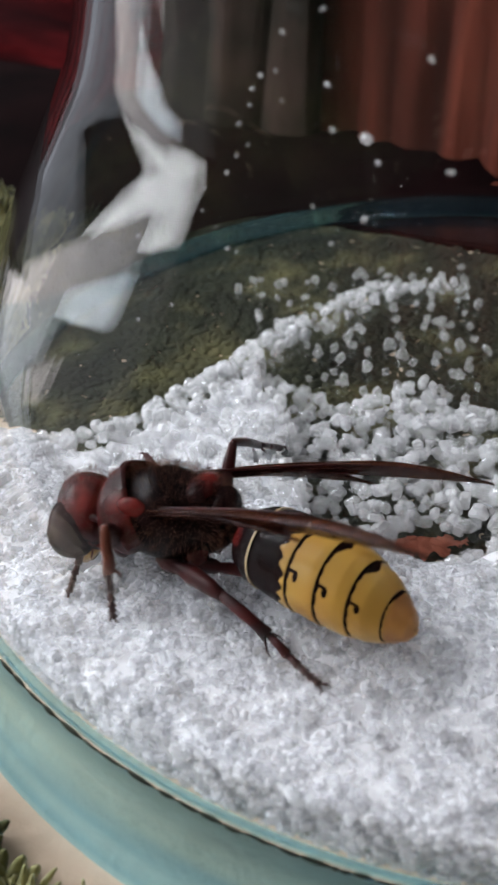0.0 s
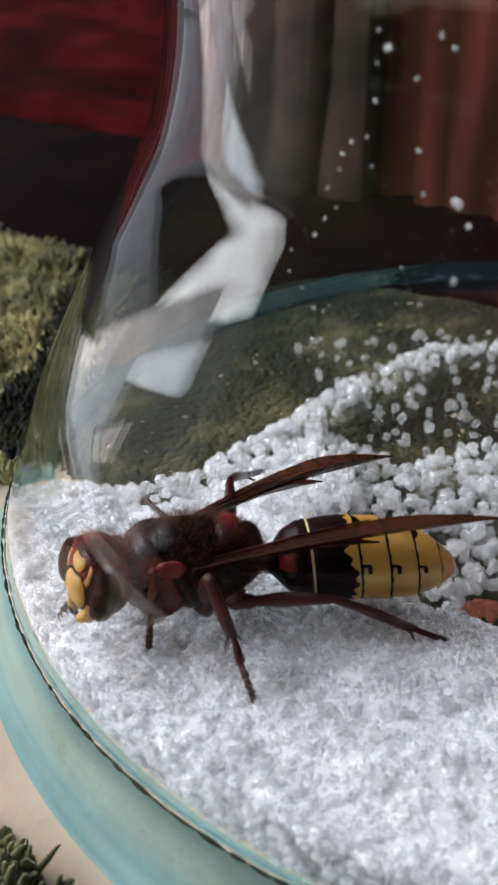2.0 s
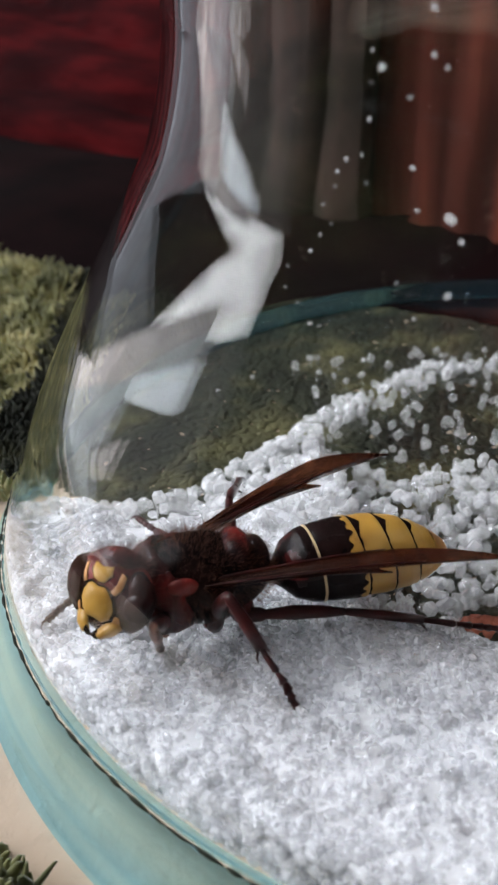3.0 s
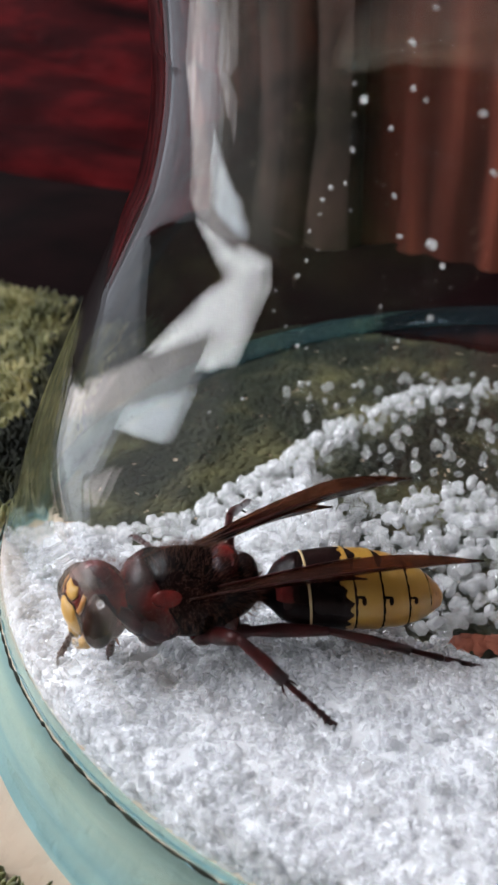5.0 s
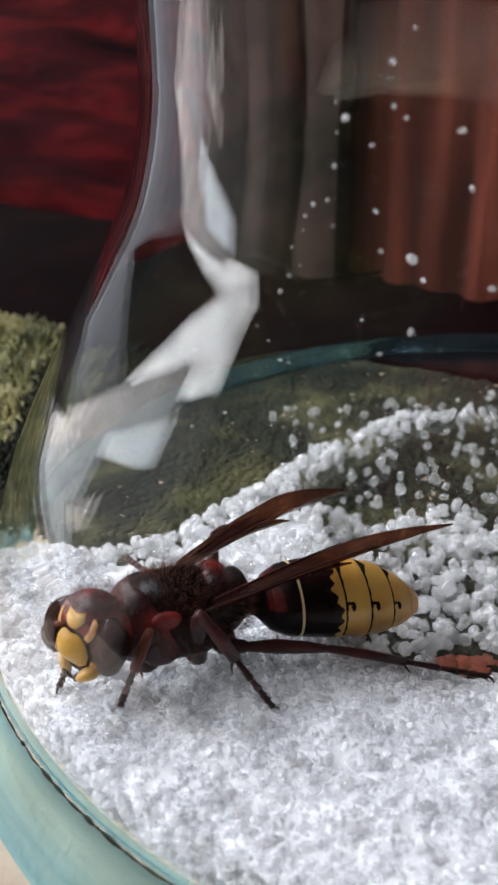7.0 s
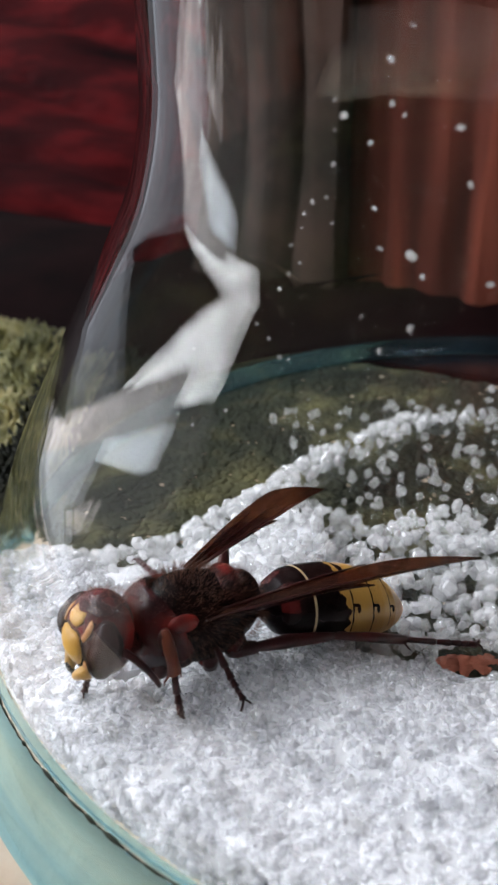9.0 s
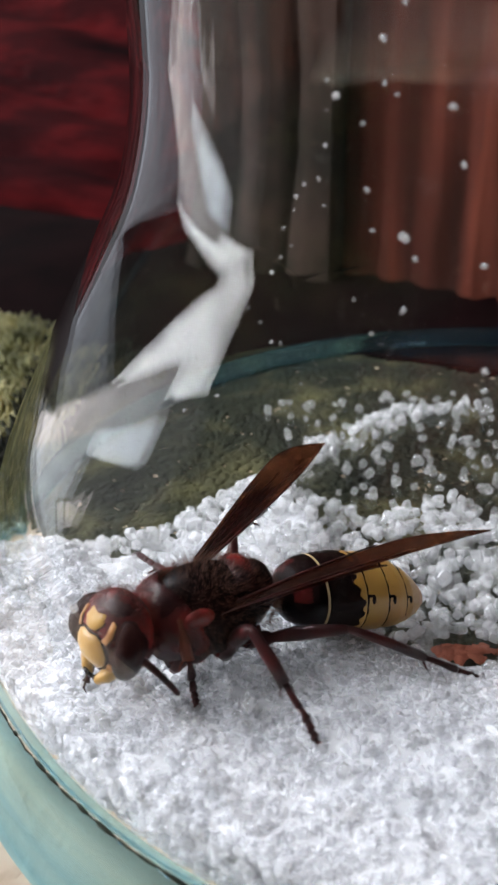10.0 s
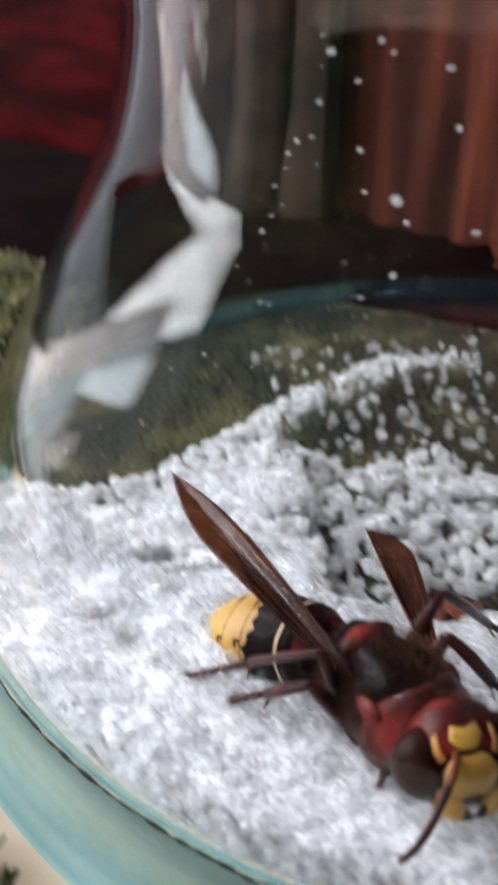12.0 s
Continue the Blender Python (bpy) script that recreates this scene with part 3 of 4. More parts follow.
def sugar():
    # the packed heap under the loose crystals
    bm = bmesh.new()
    step = 0.75
    n = int(87 / step)
    vs = {}
    for i in range(n + 1):
        for j in range(n + 1):
            x, y = -43.5 + i * step, -43.5 + j * step
            r = math.hypot(x, y)
            if r < 43.9 and cover(x, y) > 0.15 + 6 * max(0, looseness(x, y) - 0.45):
                k = min(1, 43.2 / max(r, 1))
                vs[i, j] = bm.verts.new((x * k * MM, y * k * MM, (bed_height(x, y) - 0.16 - 0.25 * looseness(x, y)) * MM))
    for (i, j), v in list(vs.items()):
        q = [(i, j), (i + 1, j), (i + 1, j + 1), (i, j + 1)]
        if all(k in vs for k in q):
            bm.faces.new([vs[k] for k in q])
    bm.verts.ensure_lookup_table()
    bmesh.ops.delete(bm, geom=[v for v in bm.verts if not v.link_faces], context="VERTS")
    r = bmesh.ops.extrude_face_region(bm, geom=bm.faces[:])
    for g in r["geom"]:
        if isinstance(g, bmesh.types.BMVert):
            g.co.z = 4.3 * MM
    bmesh.ops.recalc_face_normals(bm, faces=bm.faces[:])
    tagged(new("sugar_heap", mesh_of("sugar_heap", bm, M_SUGAR)), "heap of packed white sugar on the jar's floor", "sugar", kind="stuff")
    rnd = random.Random(11)
    shapes = grain_shapes(rnd, 24)
    bed, loose, stray = [], [], []
    thinned = 0
    while len(bed) + len(loose) + thinned < 19500:
        x, y = rnd.uniform(-43.4, 12), rnd.uniform(-43.4, 26)
        if math.hypot(x, y) > 43.3 or cover(x, y) < rnd.uniform(-0.1, 0.25):
            continue
        coarse = looseness(x, y)
        sz = rnd.uniform(0.34, 0.62) + coarse * rnd.uniform(0.08, 0.32)
        if coarse > 0.6 and rnd.random() < 0.80:
            thinned += 1
            continue
        if coarse > 0.6:
            sz = rnd.uniform(0.65, 1.12)
        if coarse > 0.5 and rnd.random() < 0.5:
            loose.append((x, y, 4.7 + (bed_height(x, y) - 4.6) * rnd.random() ** 0.6, sz))
            continue
        (loose if coarse > 0.4 else bed).append((x, y, bed_height(x, y) + rnd.uniform(-0.40, -0.12) + coarse * rnd.uniform(0.1, 0.5) * sz, sz))
    # grains pressed against the glass all round the front
    for _ in range(3600):
        a, r = radians(rnd.uniform(183, 300)), rnd.uniform(42.2, 43.65)
        x, y = r * math.cos(a), r * math.sin(a)
        if cover(x, y) < 0.6:
            continue
        top = bed_height(x, y)
        bed.append((x, y, rnd.uniform(4.7, max(5.0, top)), rnd.uniform(0.4, 0.7)))
    for _ in range(2500):
        x, y = rnd.uniform(12, 17), rnd.uniform(-43, 10)
        if math.hypot(x, y) < 42.5 and cover(x, y) > 0:
            bed.append((x, y, bed_height(x, y) + rnd.uniform(-0.35, 0.1), rnd.uniform(0.6, 0.9)))
    # single grains on the bare glass
    for _ in range(170):
        x, y = rnd.uniform(-20, 10), rnd.uniform(-4, 28)
        if cover(x, y) < 0.1:
            stray.append((x, y, 4.65, rnd.uniform(0.6, 1.0)))
    # grains that stick to the front of the glass, by their bearing and height
    stuck = []
    for a, z, k in STUCK + TRAIL:
        r = along([(p[1], p[0]) for p in sorted(INN, key=lambda q: q[1])], z) - 0.25
        stuck.append((r * math.cos(radians(a)), r * math.sin(radians(a)), z, k))
    grain_heap("sugar_crystals", "loose white sugar crystals on the heap", bed, rnd, shapes, M_GRAIN)
    grain_heap("coarse_sugar", "coarse clear sugar crystals lying loose on the heap", loose, rnd, shapes, M_LOOSE)
    # crystals that lie or stick singly
    round_shapes = []
    for vs, fs in shapes[:12]:
        me = bpy.data.meshes.new("sugar_crystal")
        me.from_pydata([tuple(v * MM) for v in vs], [], fs)
        me.materials.append(M_CLEAR)
        me.polygons.foreach_set("use_smooth", [True] * len(me.polygons))
        round_shapes.append(me)
    showy = []
    while len(showy) < 120:
        x, y = rnd.uniform(-41, -6), rnd.uniform(-41, -2)
        if math.hypot(x, y) < 42.5 and cover(x, y) > 0.5:
            showy.append((x, y, bed_height(x, y) + 0.12, rnd.uniform(0.5, 0.85)))
    for places, label, group in ((showy, "large clear sugar crystal on top of the heap", "large crystals on the heap"), (stray, "clear sugar crystal lying alone on bare glass", "crystals scattered on the bare glass"), (stuck, "clear sugar crystal stuck to the jar's inner wall", "crystals stuck to the wall")):
        for x, y, z, k in places:
            ob = tagged(new("sugar_crystal", round_shapes[rnd.randrange(12)]), label, "sugar crystal", group)
            ob.location, ob.scale = (x * MM, y * MM, z * MM), (k, k, k)
            ob.rotation_euler = (rnd.uniform(0, 6.28), rnd.uniform(0, 6.28), rnd.uniform(0, 6.28))


sugar()


# ---- the hornet (built in mm, facing +x) ----
def V(*p):
    return Vector(p) * MM


def chitin_plate(bm, outline, depth, bulge):
    """A domed plate in the y-z plane, facing +x; outline in mm."""
    c = Vector((0, sum(p[0] for p in outline) / len(outline), sum(p[1] for p in outline) / len(outline)))
    levels = []
    for k, (sc, d) in enumerate(((1.0, -depth), (1.0, 0.0), (0.82, bulge * 0.6), (0.45, bulge * 0.95))):
        levels.append([bm.verts.new(V(d, c.y + (p[0] - c.y) * sc, c.z + (p[1] - c.z) * sc)) for p in outline])
    n = len(outline)
    for a, b in zip(levels, levels[1:]):
        for i in range(n):
            bm.faces.new((a[i], a[(i + 1) % n], b[(i + 1) % n], b[i]))
    top = bm.verts.new(V(bulge, c.y, c.z))
    for i in range(n):
        bm.faces.new((levels[-1][i], levels[-1][(i + 1) % n], top))
    bmesh.ops.recalc_face_normals(bm, faces=bm.faces[:])


def curve_on_head(bm, xfun):
    for v in bm.verts:
        v.co.x += xfun(v.co.y / MM, v.co.z / MM) * MM


def fuzz(parent, surface, count, length, seed, label):
    """Short bent hairs that stand on an ellipsoid: (centre, radii) in mm."""
    rnd = random.Random(seed)
    verts, faces = [], []
    (cx, cy, cz), (rx, ry, rz) = surface
    for _ in range(count):
        d = Vector((rnd.gauss(0, 1), rnd.gauss(0, 1), rnd.gauss(0, 1))).normalized()
        if d.z < -0.35:
            continue
        p = Vector((cx + d.x * rx, cy + d.y * ry, cz + d.z * rz))
        nrm = Vector((d.x / rx, d.y / ry, d.z / rz)).normalized()
        dirn = (nrm + 0.45 * Vector((rnd.uniform(-1.2, 0.5), rnd.uniform(-1, 1), rnd.uniform(-0.6, 0.6)))).normalized()
        side = dirn.orthogonal().normalized()
        side = Matrix.Rotation(rnd.uniform(0, 6.28), 3, dirn) @ side
        ln, w = length * rnd.uniform(0.3, 1.25), 0.007
        k = len(verts)
        tip = p + dirn * ln + side * rnd.uniform(-0.15, 0.15)
        mid = p + dirn * ln * 0.55
        o = dirn.cross(side)
        for q in (p + side * w, p - side * 0.5 * w + o * w, p - side * 0.5 * w - o * w):
            verts.append(tuple(q * MM))
        for q in (mid + side * w * 0.7, mid - side * 0.35 * w + o * w * 0.7, mid - side * 0.35 * w - o * w * 0.7):
            verts.append(tuple(q * MM))
        verts.append(tuple(tip * MM))
        for a, b in ((0, 1), (1, 2), (2, 0)):
            faces.append((k + a, k + b, k + b + 3, k + a + 3))
            faces.append((k + a + 3, k + b + 3, k + 6))
    me = bpy.data.meshes.new("fuzz")
    me.from_pydata(verts, [], faces)
    me.materials.append(M_HAIR)
    ob = new("fuzz", me)
    ob.parent = parent
    tagged(ob, label, kind="stuff")
    return ob


NECK, WAIST = (4.0, 0, 0.3), (-4.2, 0, -0.5)


def head_of(root):
    bm = bmesh.new()
    vs = blob(bm, (0, 0, 0), (1, 1, 1), 32, 22)
    for v in vs:
        x, y, z = v.co
        k = 1 - 0.12 * max(0, -z) ** 2
        v.co = V(2.0 + x * (1.9 if x > 0 else 2.1), y * 2.85 * k, -0.4 + z * 2.65 + 0.25 * (1 - y * y) * max(0, z))
    head = part("head", bm, M_REDBR, root, "red-brown head with a yellow face")
    head.location = V(*NECK)

    def skin(y, z):
        u = max(0.0, 1 - (y / 2.85) ** 2 - ((z + 0.4) / 2.65) ** 2)
        return 2.0 + 1.9 * math.sqrt(u) + 0.12

    def plate(name, outline, mat, label, bulge, rim=1.14):
        """A domed plate with a narrow black seam round it."""
        cy, cz = sum(p[0] for p in outline) / len(outline), sum(p[1] for p in outline) / len(outline)
        bm = bmesh.new()
        chitin_plate(bm, outline, 0.3, bulge)
        curve_on_head(bm, skin)
        ob = part(name, bm, mat, head, label)
        bm = bmesh.new()
        chitin_plate(bm, [(cy + (p[0] - cy) * rim, cz + (p[1] - cz) * rim) for p in outline], 0.25, 0.0)
        curve_on_head(bm, lambda y, z: skin(y, z) - 0.05)
        part("seam", bm, M_BLACK, ob, "black seam round the plate")

    side = [(0.62, 0.22), (1.02, 0.0), (1.36, -0.5), (1.46, -1.05), (1.22, -1.68), (0.72, -2.02)]
    plate("face_plate", [(0.0, 0.12)] + side + [(0.0, -1.92)] + [(-y, z) for y, z in side[::-1]], M_YELLOW, "smooth yellow face plate", 0.2)
    plate("brow_plate", [(-0.5, 0.5), (0, 0.42), (0.5, 0.5), (0.86, 0.95), (0.66, 1.5), (0.0, 1.34), (-0.66, 1.5), (-0.86, 0.95)], M_YELLOW, "yellow brow between the antennae", 0.1)
    for s in (1, -1):
        plate("eye_margin", [(s * y, z) for y, z in ((1.15, 0.1), (1.5, -0.05), (1.72, 0.45), (1.62, 1.1), (1.3, 1.3), (1.36, 0.6))], M_OCHRE, "ochre margin inside the eye", 0.05, 1.2)
    for s in (1, -1):
        bm = bmesh.new()
        # kidney-shaped compound eye on the head's side
        rows = 18
        pts = []
        for i in range(rows):
            t = i / (rows - 1)
            z = -2.05 + 3.35 * t
            pts.append(V(2.35 + 0.4 * math.sin(t * 3.1) - 0.2 * math.exp(-((t - 0.62) / 0.15) ** 2), s * (1.75 + 0.68 * math.sin(t * math.pi) - 0.05 * t), z))
        tube(bm, pts, [MM * (0.2 + 1.1 * math.sin(math.pi * (0.05 + 0.9 * i / (rows - 1))) ** 0.7) for i in range(rows)], 20, squash=0.8)
        part("eye", bm, M_EYE, head, "glossy dark compound eye")
        bm = bmesh.new()
        chitin_plate(bm, [(s * p[0], p[1]) for p in ((1.6, -1.35), (1.35, -1.95), (1.75, -2.0), (1.95, -1.5))], 0.2, 0.1)
        curve_on_head(bm, skin)
        part("cheek_plate", bm, M_OCHRE, head, "ochre yellow cheek")
        bm = bmesh.new()
        tube(bm, [V(2.6, s * 1.35, -1.9), V(3.05, s * 1.12, -2.4), V(3.3, s * 0.72, -2.8), V(3.35, s * 0.2, -3.0)], [0.8 * MM, 0.82 * MM, 0.58 * MM, 0.14 * MM], 12, squash=0.62)
        jaw = part("mandible", bm, M_YELLOW, head, "yellow jaw with a dark tip")
        bm = bmesh.new()
        tube(bm, [V(3.34, s * 0.66, -2.84), V(3.4, s * 0.32, -3.02), V(3.36, s * -0.02, -3.12)], [0.42 * MM, 0.3 * MM, 0.08 * MM], 10, squash=0.7)
        part("jaw_tip", bm, M_BLACK, jaw, "black jaw tip")
    head.scale = (0.93, 0.93, 0.93)
    antennae = []
    for s in (1, -1):
        bm = bmesh.new()
        tube(bm, [V(0, 0, 0), V(0.7, s * 0.35, 0.35), V(1.5, s * 0.9, 0.6), V(1.8, s * 1.15, 0.6)], [0.16 * MM, 0.2 * MM, 0.24 * MM, 0.2 * MM], 10)
        ant = part("antenna", bm, M_TAN, head, "reddish elbowed antenna")
        ant.location = V(3.65, s * 0.55, 0.45)
        # ringed whip
        bm = bmesh.new()
        pts, rad = [], []
        for i in range(23):
            t = i / 22
            pts.append(V(1.8 + 3.0 * math.sin(t * 1.5) * 0.9, s * (1.15 + 3.6 * t - 0.6 * t * t), 0.6 - 1.9 * t * t + 0.35 * t))
            rad.append(MM * (0.23 if i % 2 == 0 else 0.26) * (1 - 0.25 * t))
        tube(bm, pts, rad, 9)
        part("flagellum", bm, M_LEG, ant, "dark ringed antenna whip")
        antennae.append(ant)
    fuzz(head, ((1.6, 0, -0.1), (2.0, 2.7, 2.6)), 2200, 0.55, 21, "fine brown hairs")
    return head, antennae


def thorax_of(root):
    bm = bmesh.new()
    for v in blob(bm, (0, 0, 0), (1, 1, 1), 40, 28):
        x, y, z = v.co
        w = 2.95 * (1 - 0.18 * x * x) * (1 - 0.25 * max(0, -x) ** 2)
        v.co = V(x * 4.5 + 0.1, y * w, z * (2.95 if z > 0 else 2.8) * (1 - 0.22 * max(0, -x) ** 2) + 0.05 * math.sin(x * 9))
    thorax = part("thorax", bm, M_BLACK, root, "black-brown fuzzy thorax")
    # collar
    bm = bmesh.new()
    n, rings = 26, []
    for i, (x, k) in enumerate(((4.45, 0.40), (4.25, 0.60), (3.9, 0.77), (3.4, 0.89), (2.9, 0.965), (2.5, 0.99), (2.45, 0.96))):
        ring = []
        for j in range(n):
            a = radians(-125 + 250 * j / (n - 1))
            back = (1.6 * abs(math.sin(a)) ** 1.5 if i > 3 else 0)
            ring.append(bm.verts.new(V(x - back + 0.5 * (1 if i > 3 else 0), 3.02 * math.sin(a) * k, 2.98 * math.cos(a) * k * 0.98 + 0.02)))
        rings.append(ring)
    for a, b in zip(rings, rings[1:]):
        for j in range(n - 1):
            bm.faces.new((a[j], a[j + 1], b[j + 1], b[j]))
    bmesh.ops.recalc_face_normals(bm, faces=bm.faces[:])
    part("collar", bm, M_REDBR, thorax, "red-brown collar plate")
    bm = bmesh.new()
    blob(bm, V(-2.0, 0, 2.15), V(1.0, 1.75, 0.75), 24, 14, 0.03)
    part("rear_plate", bm, M_REDBR, thorax, "red-brown plate between the wings")
    bm = bmesh.new()
    blob(bm, V(-3.3, 0, 0.9), V(0.9, 1.7, 1.5), 24, 14, 0.03)
    part("rump_plate", bm, M_BLACK, thorax)
    for s in (1, -1):
        bm = bmesh.new()
        blob(bm, V(1.5, s * 2.5, 1.25), V(0.95, 0.42, 0.62), 20, 14, 0.05)
        part("wing_cover", bm, M_REDBR, thorax, "red wing-base cover")
        bm = bmesh.new()
        blob(bm, V(1.9, s * 2.35, -0.6), V(1.3, 0.7, 1.35), 20, 14, 0.05)
        part("side_plate", bm, M_REDBR, thorax, "dark red side plate")
    fuzz(thorax, ((0.15, 0, 0.02), (4.45, 3.0, 3.0)), 9000, 0.75, 22, "short brown hairs")
    return thorax


SEG = [0.0, 2.9, 5.6, 7.4, 9.2, 10.9, 12.2]


def girth(s):
    pts = [(0, 0.55), (0.5, 1.0), (1.2, 1.9), (2.2, 2.4), (3.5, 2.62), (5.0, 2.72), (7.0, 2.66), (8.6, 2.45), (10.0, 2.0), (11.2, 1.3), (11.9, 0.7), (12.2, 0.15)]
    for (a, r0), (b, r1) in zip(pts, pts[1:]):
        if s <= b:
            t = (s - a) / (b - a)
            return r0 + (r1 - r0) * t
    return 0.1


def abdomen_of(root):
    top = None
    for k in range(6):
        s0, s1 = SEG[k] - (0.25 if k else 0), SEG[k + 1]
        bm = bmesh.new()
        na, nl = 160, 56
        rings = []
        for i in range(nl + 1):
            u = i / nl
            s = s0 + (s1 - s0) * u
            lip = 0.02 + 0.07 * u - (0.12 if k and u < 0.12 else 0)
            ring = []
            for j in range(na):
                a = 2 * math.pi * j / na
                r = girth(s) + lip
                droop = -0.035 * s * s * 0.35
                ring.append(bm.verts.new(V(-s - (0.22 if math.cos(a) < -0.5 else 0) * 0, r * 1.04 * math.sin(a), r * (0.97 if math.cos(a) > 0 else 0.9) * math.cos(a) + droop)))
            rings.append(ring)
        # the lip turns in under itself
        rings.append([bm.verts.new(v.co + Vector((0.12 * MM, 0, 0)) + (Vector((v.co.x, 0, 0)) - v.co) * 0.06) for v in rings[-1]])
        for i, (a, b) in enumerate(zip(rings, rings[1:])):
            u = i / nl
            for j in range(na):
                f = bm.faces.new((a[j], a[(j + 1) % na], b[(j + 1) % na], b[j]))
                an = 360 * (j + 0.5) / na
                an = an if an < 180 else 360 - an        # 0 on the back, 180 under the belly
                jag = 0.05 * math.sin(an * 0.35 + k) + 0.03 * math.sin(an * 0.11)
                m = 0
                if k == 0:
                    m = 2 if u > 0.93 else (1 if 15 < an < 75 and u > 0.3 and u < 0.62 + 0.02 * math.sin(an) else 0)
                elif k == 1:
                    m = 3 if u > 0.86 + jag + 0.10 * math.exp(-(an / 16) ** 2) * -1 + 0.07 * math.cos(radians(an * 4)) else 0
                else:
                    m = 3
                    if u < 0.2 + jag * 0.3 + 0.2 * math.exp(-(an / 13) ** 2):
                        m = 0
                    if k < 5 and abs(an - 62 - 12 * u) < 2.4 and u < 0.42:
                        m = 0
                    if k < 5 and math.hypot((an - 70) / 6.5, (u - 0.40) / 0.08) < 1:
                        m = 0
                    if k == 5 and (an < 150):
                        m = 4 if u > 0.25 else m
                    if an > 140 and u < 0.5:
                        m = 4
                f.material_index = m
        bmesh.ops.recalc_face_normals(bm, faces=bm.faces[:])
        mats = [M_BLACK, M_REDBR, M_CREAM, M_YELLOW, M_OCHRE]
        if k == 0:
            top = part("abdomen", bm, mats, root, "banded black and yellow abdomen")
            top.location = V(*WAIST)
        else:
            part("abdomen_ring", bm, mats, top, "black ring with a yellow rim" if k == 1 else "yellow ring with dark edge and spots")
    bm = bmesh.new()
    tube(bm, [V(1.0, 0, 0.15), V(0.2, 0, 0.05), V(-0.4, 0, 0)], [0.75 * MM, 0.55 * MM, 0.7 * MM], 16)
    part("waist", bm, M_BLACK, top)
    fuzz(top, ((-6, 0, -0.6), (5.9, 2.7, 2.5)), 700, 0.3, 23, "sparse fine hairs")
    return top


def wing_of(root, s, at):
    """A folded forewing along -x with its hind wing; s: 1 for the left side."""
    def blade(length, width, lift, name, parent, label):
        bm = bmesh.new()
        n, c = 40, 6
        lo, hi = [], []
        for i in range(n + 1):
            t = i / n
            w = width * (0.25 + 0.75 * math.sin(math.pi * min(1, t * 1.25 + 0.08) * 0.5) ** 1.2) * (1 if t < 0.6 else max(0.03, 1 - ((t - 0.6) / 0.4) ** 1.6))
            a, b = [], []
            for j in range(c + 1):
                v = j / c - 0.25
                y = s * (0.12 * length * t + v * w * (1 if v > 0 else 0.9))
                z = lift + 0.45 * math.sin(t * 2.6) + 0.55 * w * abs(v - 0.1) * (0.9 if v > 0.1 else 1.7) + 0.04 * math.sin(j * 2.1 + t * 9)
                a.append(bm.verts.new(V(-t * length, y, z)))
                b.append(bm.verts.new(V(-t * length, y, z - 0.035)))
            lo.append(b), hi.append(a)
        for i in range(n):
            for j in range(c):
                bm.faces.new((hi[i][j], hi[i + 1][j], hi[i + 1][j + 1], hi[i][j + 1]))
                bm.faces.new((lo[i][j], lo[i][j + 1], lo[i + 1][j + 1], lo[i + 1][j]))
            for q in (0, c):
                bm.faces.new((hi[i][q], lo[i][q], lo[i + 1][q], hi[i + 1][q]))
        for e in (0, n):
            for j in range(c):
                bm.faces.new((hi[e][j], hi[e][j + 1], lo[e][j + 1], lo[e][j]))
        bmesh.ops.recalc_face_normals(bm, faces=bm.faces[:])
        ob = part(name, bm, M_WING, parent, label)
        return ob, hi

    wing, _ = blade(18.6, 2.5, 0.0, "wing", root, "long folded amber-brown wing")
    wing.location = V(*at)
    blade(11.0, 1.6, -0.25, "hind_wing", wing, "shorter amber hind wing")
    for v, r, ln in ((-0.24, 0.11, 10.8), (0.05, 0.06, 13.0), (0.3, 0.05, 11.5), (0.55, 0.045, 8.5)):
        bm = bmesh.new()
        pts, rad = [], []
        for i in range(16):
            t = i / 15 * ln / 18.6
            w = 2.5 * (0.25 + 0.75 * math.sin(math.pi * min(1, t * 1.25 + 0.08) * 0.5) ** 1.2)
            pts.append(V(-t * 18.6, s * (0.12 * 18.6 * t + v * w), 0.03 + 0.45 * math.sin(t * 2.6) + 0.55 * w * abs(v - 0.1) * (0.9 if v > 0.1 else 1.7)))
            rad.append(r * MM * (1 - 0.6 * i / 15))
        tube(bm, pts, rad, 6)
        part("wing_vein", bm, M_LEG, wing)
    return wing


